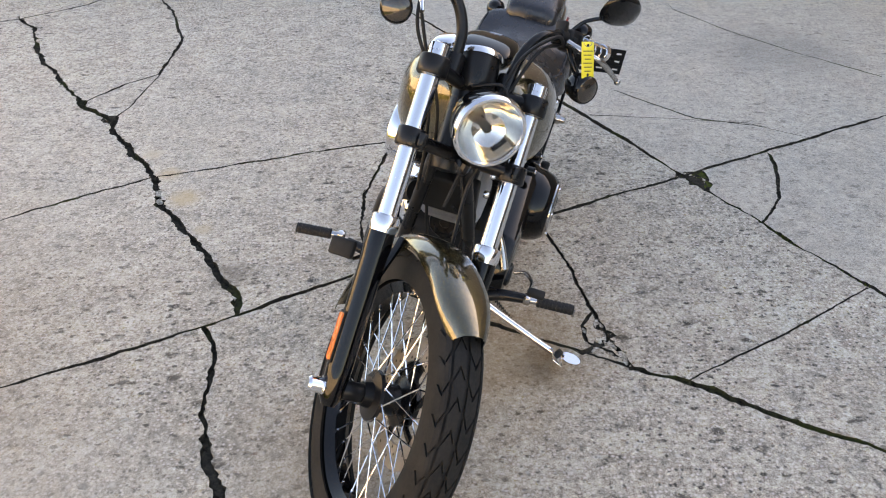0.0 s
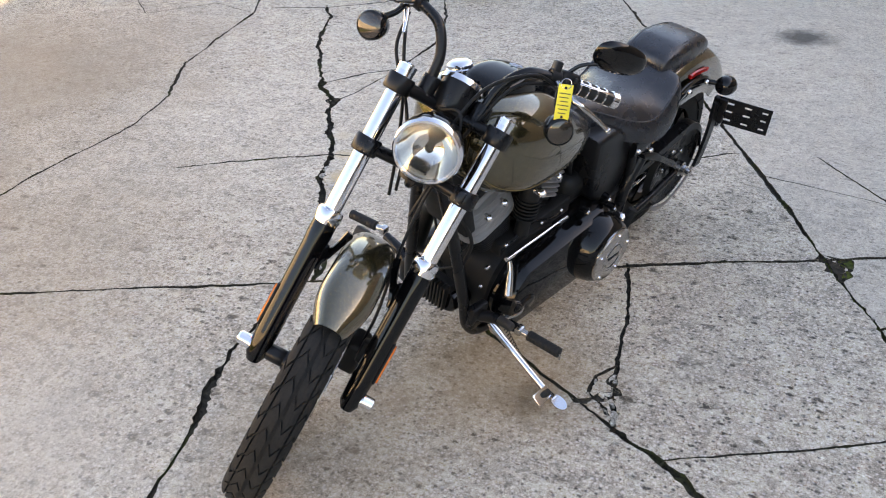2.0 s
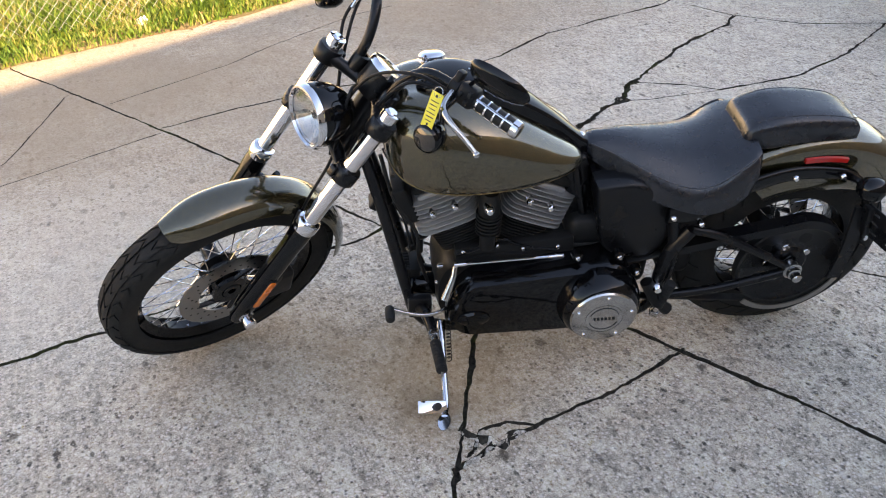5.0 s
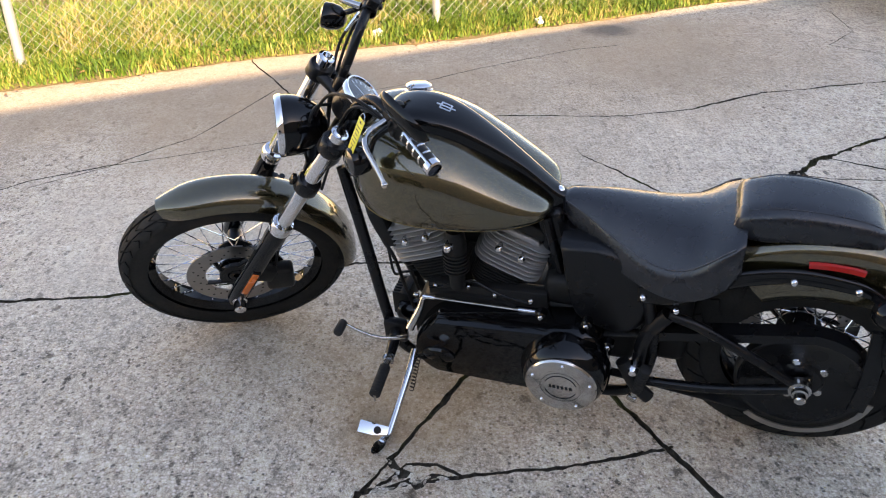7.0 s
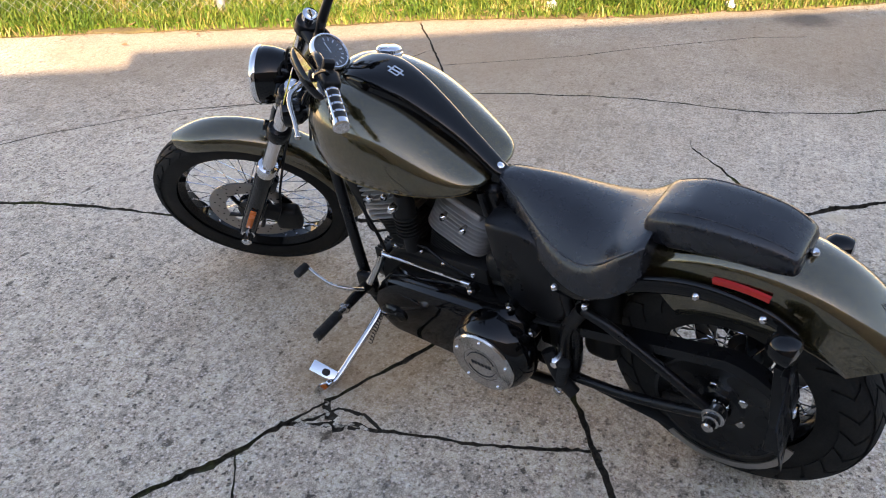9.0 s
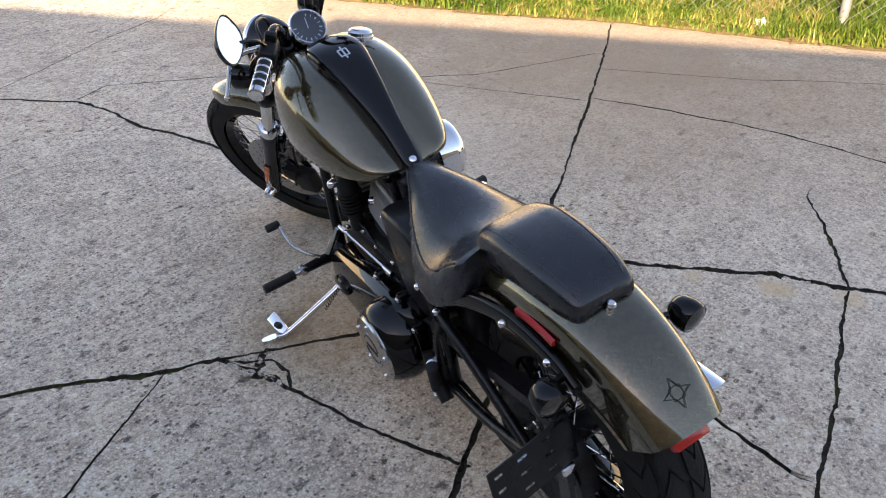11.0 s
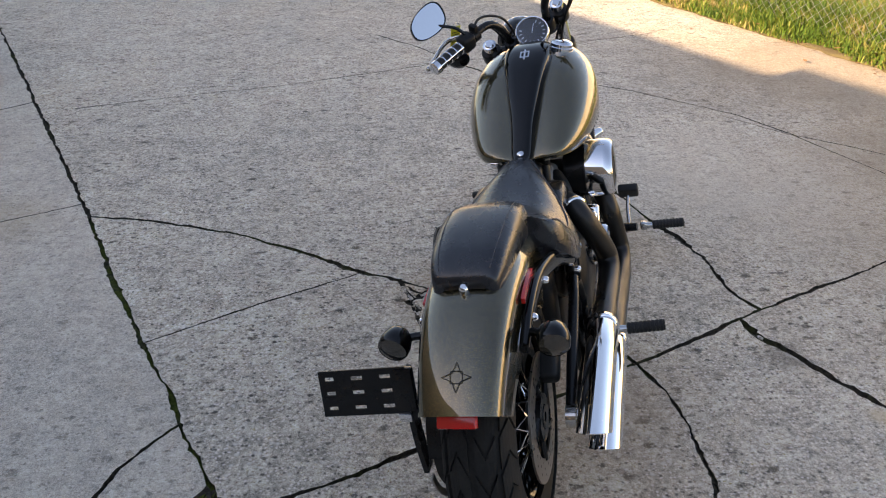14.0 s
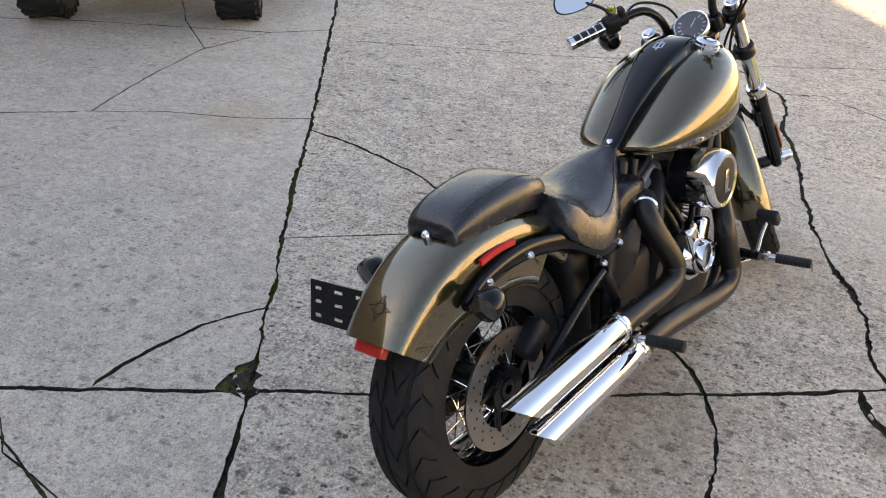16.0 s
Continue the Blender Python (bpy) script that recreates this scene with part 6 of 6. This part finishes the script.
    for k in range(15):
        th = math.radians(100 + 118 * k / 14)
        rings.append([Vector((-r * math.sin(th), y, 0.325 + r * math.cos(th))) for r, y in ((0.165, 0.143), (0.182, 0.143), (0.182, 0.147), (0.165, 0.147))])
    loft(bm, rings)
    part("debris_guard", bm, DISC, bike, "grey lower debris deflector")
    # rear caliper
    bm = B()
    block(bm, (0.10, 0.05, 0.06), Matrix.Translation((0.09, -0.105, 0.42)) @ pose(0, 0, 0, 0, -40, 0), 0.014, 3)
    part("rear_caliper", bm, MATTE, bike, "black rear brake caliper")
    # shocks under the gearbox
    bm = B()
    tube(bm, [(0.44, 0.165, 0.32), (0.40, 0.175, 0.25), (0.36, 0.178, 0.21)], 0.019, 12, 4)
    part("passenger_peg_mount", bm, MATTE, bike)


build_frame()


def peg(p0, p1, label, r=0.0155):
    p0, p1 = Vector(p0), Vector(p1)
    L = (p1 - p0).length
    m = aim(p0, p1 - p0)
    bm = B()
    prof = [(0, 0), (r * 0.8, 0.001)]
    n = 9
    for k in range(n):
        z = L * (0.03 + 0.94 * k / n)
        prof += [(r, z), (r, z + L * 0.07), (r * 0.9, z + L * 0.075), (r * 0.9, z + L * 0.1)]
    prof += [(r, L * 0.98), (r * 0.7, L), (0, L)]
    spin(bm, prof, 18, m, "z")
    ob = part("footpeg", bm, RUBBERGRIP, bike, label)
    bm = B()
    d = (p0 - p1).normalized()
    tube(bm, [p0 - d * 0.004, p0 + d * 0.025], [0.009, 0.012], 10, 1)
    block(bm, (0.03, 0.026, 0.022), m @ Matrix.Translation((0, 0, -0.028)), 0.006)
    part("peg_clevis", bm, STEEL, ob)
    return ob


def build_controls():
    for s, a, b in ((1, (1.067, 0.298, 0.273), (1.059, 0.404, 0.277)), (-1, (1.063, -0.318, 0.278), (1.077, -0.420, 0.273))):
        pg = peg(a, b, "black rubber rider footpeg")
        bm = B()
        tube(bm, [b, Vector(b) + Vector((0, 0.002 * s, -0.022))], 0.0035, 8, 1)
        part("feeler", bm, STEEL, pg)
        bm = B()
        tube(bm, [(1.10, 0.118 * s, 0.24), (1.08, 0.19 * s, 0.265), (1.068, 0.268 * s, 0.272)], [0.02, 0.017, 0.014], 12, 5)
        block(bm, (0.07, 0.03, 0.08), Matrix.Translation((1.095, 0.135 * s, 0.25)), 0.01)
        part("control_bracket", bm, SATIN, bike, "black forward control bracket")
    peg((0.344, -0.268, 0.337), (0.354, -0.366, 0.338), "black rubber passenger footpeg")
    bm = B()
    tube(bm, [(0.40, -0.15, 0.30), (0.37, -0.20, 0.325), (0.345, -0.245, 0.336)], 0.012, 10, 5)
    part("peg_bracket", bm, SATIN, bike)
    peg((0.395, 0.185, 0.235), (0.375, 0.192, 0.335), "black rubber passenger footpeg folded up")
    # brake pedal
    bm = B()
    tube(bm, [(1.055, -0.205, 0.245), (1.11, -0.235, 0.25), (1.16, -0.235, 0.30), (1.19, -0.238, 0.335)], 0.0065, 10, 6)
    ped = part("brake_pedal", bm, STEEL, bike, "steel brake pedal arm")
    bm = B()
    block(bm, (0.030, 0.068, 0.050), Matrix.Translation((1.20, -0.240, 0.350)) @ pose(0, 0, 0, 0, -35, 0), 0.007, 3)
    part("pedal_pad", bm, RUBBERGRIP, ped, "ribbed black pedal pad")
    # side stand
    bm = B()
    leg = [(1.035, 0.150, 0.190), (1.037, 0.21, 0.165), (1.04, 0.30, 0.130), (1.043, 0.388, 0.098), (1.05, 0.425, 0.098)]
    tube(bm, leg, [0.014, 0.0115, 0.0105, 0.011, 0.012], 12, 6)
    stand = part("side_stand", bm, CHROME, bike, "chrome side stand resting on the concrete")
    bm = B()
    pts = [Vector((0.030 * math.cos(a), 0.018 * math.sin(a), 0)) for a in (2 * math.pi * k / 20 for k in range(20))]
    m = Matrix.Translation((1.053, 0.442, 0.100)) @ pose(0, 0, 0, 12, 0, 78)
    loft(bm, [[m @ (p + Vector((0, 0, z))) for p in pts] for z in (-0.004, 0.004)])
    part("stand_foot", bm, CHROME, stand)
    bm = B()
    m = Matrix.Translation((1.083, 0.402, 0.118)) @ pose(0, 0, 0, -30, -14, 6)
    block(bm, (0.085, 0.036, 0.005), m, 0.002)
    part("stand_tab", bm, CHROME, stand)
    bm = B()
    spin(bm, [(0, 0.016), (0.010, 0.015), (0.011, 0.0)], 16, m @ Matrix.Translation((-0.012, 0, 0.002)), "z")
    part("stand_bumper", bm, RUBBERGRIP, stand)
    bm = B()
    pts = []
    p0, p1 = Vector((1.015, 0.165, 0.21)), Vector((1.018, 0.255, 0.135))
    for k in range(97):
        t = k / 96
        a = 2 * math.pi * 12 * t
        pts.append(p0.lerp(p1, t) + Vector((0.0065 * math.cos(a), 0, 0.0065 * math.sin(a))))
    tube(bm, pts, 0.0014, 5, 1)
    part("stand_spring", bm, SATIN, stand, "coiled black spring")


build_controls()


def build_exhaust():
    upper = [(0.66, -0.10, 0.575), (0.595, -0.130, 0.590), (0.562, -0.160, 0.565), (0.577, -0.185, 0.505), (0.607, -0.204, 0.440), (0.612, -0.210, 0.408), (0.580, -0.214, 0.382), (0.50, -0.216, 0.376), (0.40, -0.216, 0.380), (0.29, -0.216, 0.382)]
    lower = [(1.06, -0.10, 0.50), (1.02, -0.15, 0.47), (0.98, -0.19, 0.40), (0.985, -0.205, 0.30), (0.985, -0.212, 0.245), (0.94, -0.216, 0.215), (0.84, -0.220, 0.220), (0.60, -0.224, 0.262), (0.46, -0.226, 0.283), (0.36, -0.227, 0.288)]
    for line, r, end, name in ((upper, 0.031, (-0.125, -0.222, 0.378), "upper"), (lower, 0.031, (-0.062, -0.232, 0.282), "lower")):
        bm = B()
        tube(bm, line, r, 20, 6)
        pipe = part("exhaust_pipe", bm, PIPE, bike, "matt black exhaust header")
        bm = B()
        p0 = Vector(line[-1]) + Vector((0.012, 0, 0))
        p1 = Vector(end)
        d = (p1 - p0).normalized()
        rings = []
        R = 0.0385
        side = Vector((0, 1, 0))
        up = d.cross(side).normalized()
        if up.z < 0:
            up = -up
        for t, k, cut in ((0, 0.86, 0), (0, 0.97, 0), (0.006, 1.0, 0), (0.3, 1.0, 0), (0.7, 1.0, 0), (1.0, 1.0, 1), (1.0, 0.93, 1), (0.93, 0.92, 1), (0.5, 0.9, 0)):
            p = p0.lerp(p1, t)
            rings.append([p + R * k * (math.cos(a) * side + math.sin(a) * up) - d * (cut * 0.055 * (-math.sin(a) * 0.9 + 0.1)) for a in (2 * math.pi * i / 32 for i in range(32))])
        loft(bm, rings)
        part("muffler", bm, CHROME, pipe, "chrome slash-cut muffler")
        bm = B()
        spin(bm, [(R * 0.98, 0.0), (R * 1.06, 0.002), (R * 1.06, 0.010), (R * 0.98, 0.012)], 28, aim(p0 + d * 0.012, d), "z", True)
        part("muffler_clamp", bm, CHROME, pipe)
    bm = B()
    spin(bm, [(0.030, -0.003), (0.035, 0.0), (0.035, 0.010), (0.030, 0.013)], 24, aim((0.585, -0.138, 0.586), (-0.8, -0.5, -0.1)), "z", True)
    part("heat_clamp", bm, CHROME, bike)
    bm = B()
    block(bm, (0.10, 0.02, 0.05), Matrix.Translation((0.33, -0.175, 0.335)), 0.006)
    part("muffler_bracket", bm, SATIN, bike)


build_exhaust()


# ---- other vehicles at the edge of the yard ----
def offroad_wheel(parent, m, R, W, rim, flip=1, lugs=True, label="knobbly black tyre"):
    bm = B()
    r0 = R * 0.5
    spin(bm, [(r0, -W), (R * 0.72, -W - 0.010), (R - 0.035, -W), (R - 0.014, -W * 0.75), (R - 0.010, 0), (R - 0.014, W * 0.75), (R - 0.035, W), (R * 0.72, W + 0.010), (r0, W), (r0 - 0.01, 0)], 40, None, "y", True)
    wheel = part("wheel", bm, RUBBER, parent, label, m)
    if lugs:
        bm = B()
        for k in range(22):
            for s in (-1, 1):
                a = 360 * (k + (0.5 if s > 0 else 0)) / 22
                block(bm, (0.034, W * 0.88, 0.024), pose(0, 0, 0, 0, a, 0) @ Matrix.Translation((0, W * 0.52 * s, R - 0.012)) @ pose(0, 0, 0, 8 * s, 0, 24 * s), 0.004, 1)
                block(bm, (0.030, 0.03, 0.05), pose(0, 0, 0, 0, a, 0) @ Matrix.Translation((0, W * 0.98 * s, R - 0.036)), 0.004, 1)
        tagged(part("tread", bm, RUBBER, wheel), kind="stuff")
    bm = B()
    spin(bm, [(r0 + 0.005, -W * 0.7), (r0, W * 0.4), (r0 * 0.8, W * 0.55), (r0 * 0.35, W * 0.25), (r0 * 0.27, W * 0.42), (0, W * 0.44)], 28, Matrix.Diagonal((1, flip, 1, 1)), "y")
    part("rim", bm, rim, wheel)
    return wheel


def build_utility_vehicle(at, yaw, label):
    """Only its low front end comes near the view."""
    car = thing("utility_vehicle", label, "vehicle", Matrix.Translation(at) @ pose(0, 0, 0, 0, 0, yaw))
    for x, y in ((0, 0.6), (0, -0.6), (-1.9, 0.6), (-1.9, -0.6)):
        offroad_wheel(car, Matrix.Translation((x, y, 0.31)), 0.31, 0.13, SATIN, 1 if y > 0 else -1)
    bm = B()
    block(bm, (2.3, 0.75, 0.12), Matrix.Translation((-0.95, 0, 0.34)), 0.03)
    part("skid_plate", bm, SATIN, car)
    bm = B()
    block(bm, (0.9, 1.1, 0.35), Matrix.Translation((0.0, 0, 0.78)), 0.08, 3)
    part("bonnet", bm, GLOSS, car)
    bm = B()
    block(bm, (1.4, 1.2, 0.4), Matrix.Translation((-1.4, 0, 0.80)), 0.08, 3)
    part("cargo_bed", bm, GLOSS, car)
    bm = B()
    tube(bm, [(0.36, -0.36, 0.36), (0.42, -0.2, 0.36), (0.42, 0.2, 0.36), (0.36, 0.36, 0.36)], 0.025, 10, 5)
    part("bumper", bm, SATIN, car)
    for s in (-1, 1):
        bm = B()
        tube(bm, [(0.0, 0.25 * s, 0.36), (0.0, 0.5 * s, 0.31)], 0.022, 8, 1)
        part("suspension_arm", bm, SATIN, car)
    return car


WAY = math.degrees(math.atan2(0.66, 1.04))
build_utility_vehicle((3.80, 0.17, 0), WAY + 90, "black off-road vehicle with knobbly tyres parked on the concrete")


def build_trike(at, yaw):
    """A parked off-road trike, of which the front tyre shows."""
    car = thing("trike", "parked off-road trike with a knobbly black front tyre", "vehicle", Matrix.Translation(at) @ pose(0, 0, 0, 0, 0, yaw))
    for x, y in ((0, 0), (-1.5, 0.5), (-1.5, -0.5)):
        offroad_wheel(car, Matrix.Translation((x, y, 0.28)), 0.28, 0.11, SATIN, -1 if y < 0 else 1)
    bm = B()
    for s in (-1, 1):
        tube(bm, [(0.0, 0.14 * s, 0.28), (-0.15, 0.12 * s, 0.65), (-0.22, 0.08 * s, 0.85)], 0.02, 8, 3)
    part("fork", bm, SATIN, car)
    bm = B()
    tube(bm, [(-0.22, 0, 0.8), (-0.6, 0, 0.6), (-1.1, 0, 0.55), (-1.5, 0, 0.35)], 0.05, 10, 4)
    block(bm, (0.9, 0.3, 0.14), Matrix.Translation((-0.9, 0, 0.74)), 0.05, 3)
    part("frame", bm, GLOSS, car)
    return car


build_trike((-1.75, 6.08, 0), math.degrees(math.atan2(-0.85, 0.52)))


def build_trailer(at, yaw):
    """A small utility trailer; one wheel shows."""
    car = thing("trailer", "small utility trailer with pale steel wheel rims", "trailer", Matrix.Translation(at) @ pose(0, 0, 0, 0, 0, yaw))
    pale = worn("pale_wheel_paint", (0.62, 0.66, 0.70), 0.4, scale=40)
    for y in (0, -1.3):
        offroad_wheel(car, Matrix.Translation((0, y, 0.32)), 0.32, 0.09, pale, 1 if y == 0 else -1, False, "black road tyre")
    bm = B()
    block(bm, (2.2, 1.05, 0.4), Matrix.Translation((0, -0.65, 0.75)), 0.02)
    part("box", bm, SATIN, car)
    bm = B()
    tube(bm, [(0, 0, 0.32), (0, -1.3, 0.32)], 0.025, 8, 1)
    part("axle", bm, SATIN, car)
    return car


build_trailer((-4.27, 5.70, 0), math.degrees(math.atan2(-0.5, 0.86)) - 90)
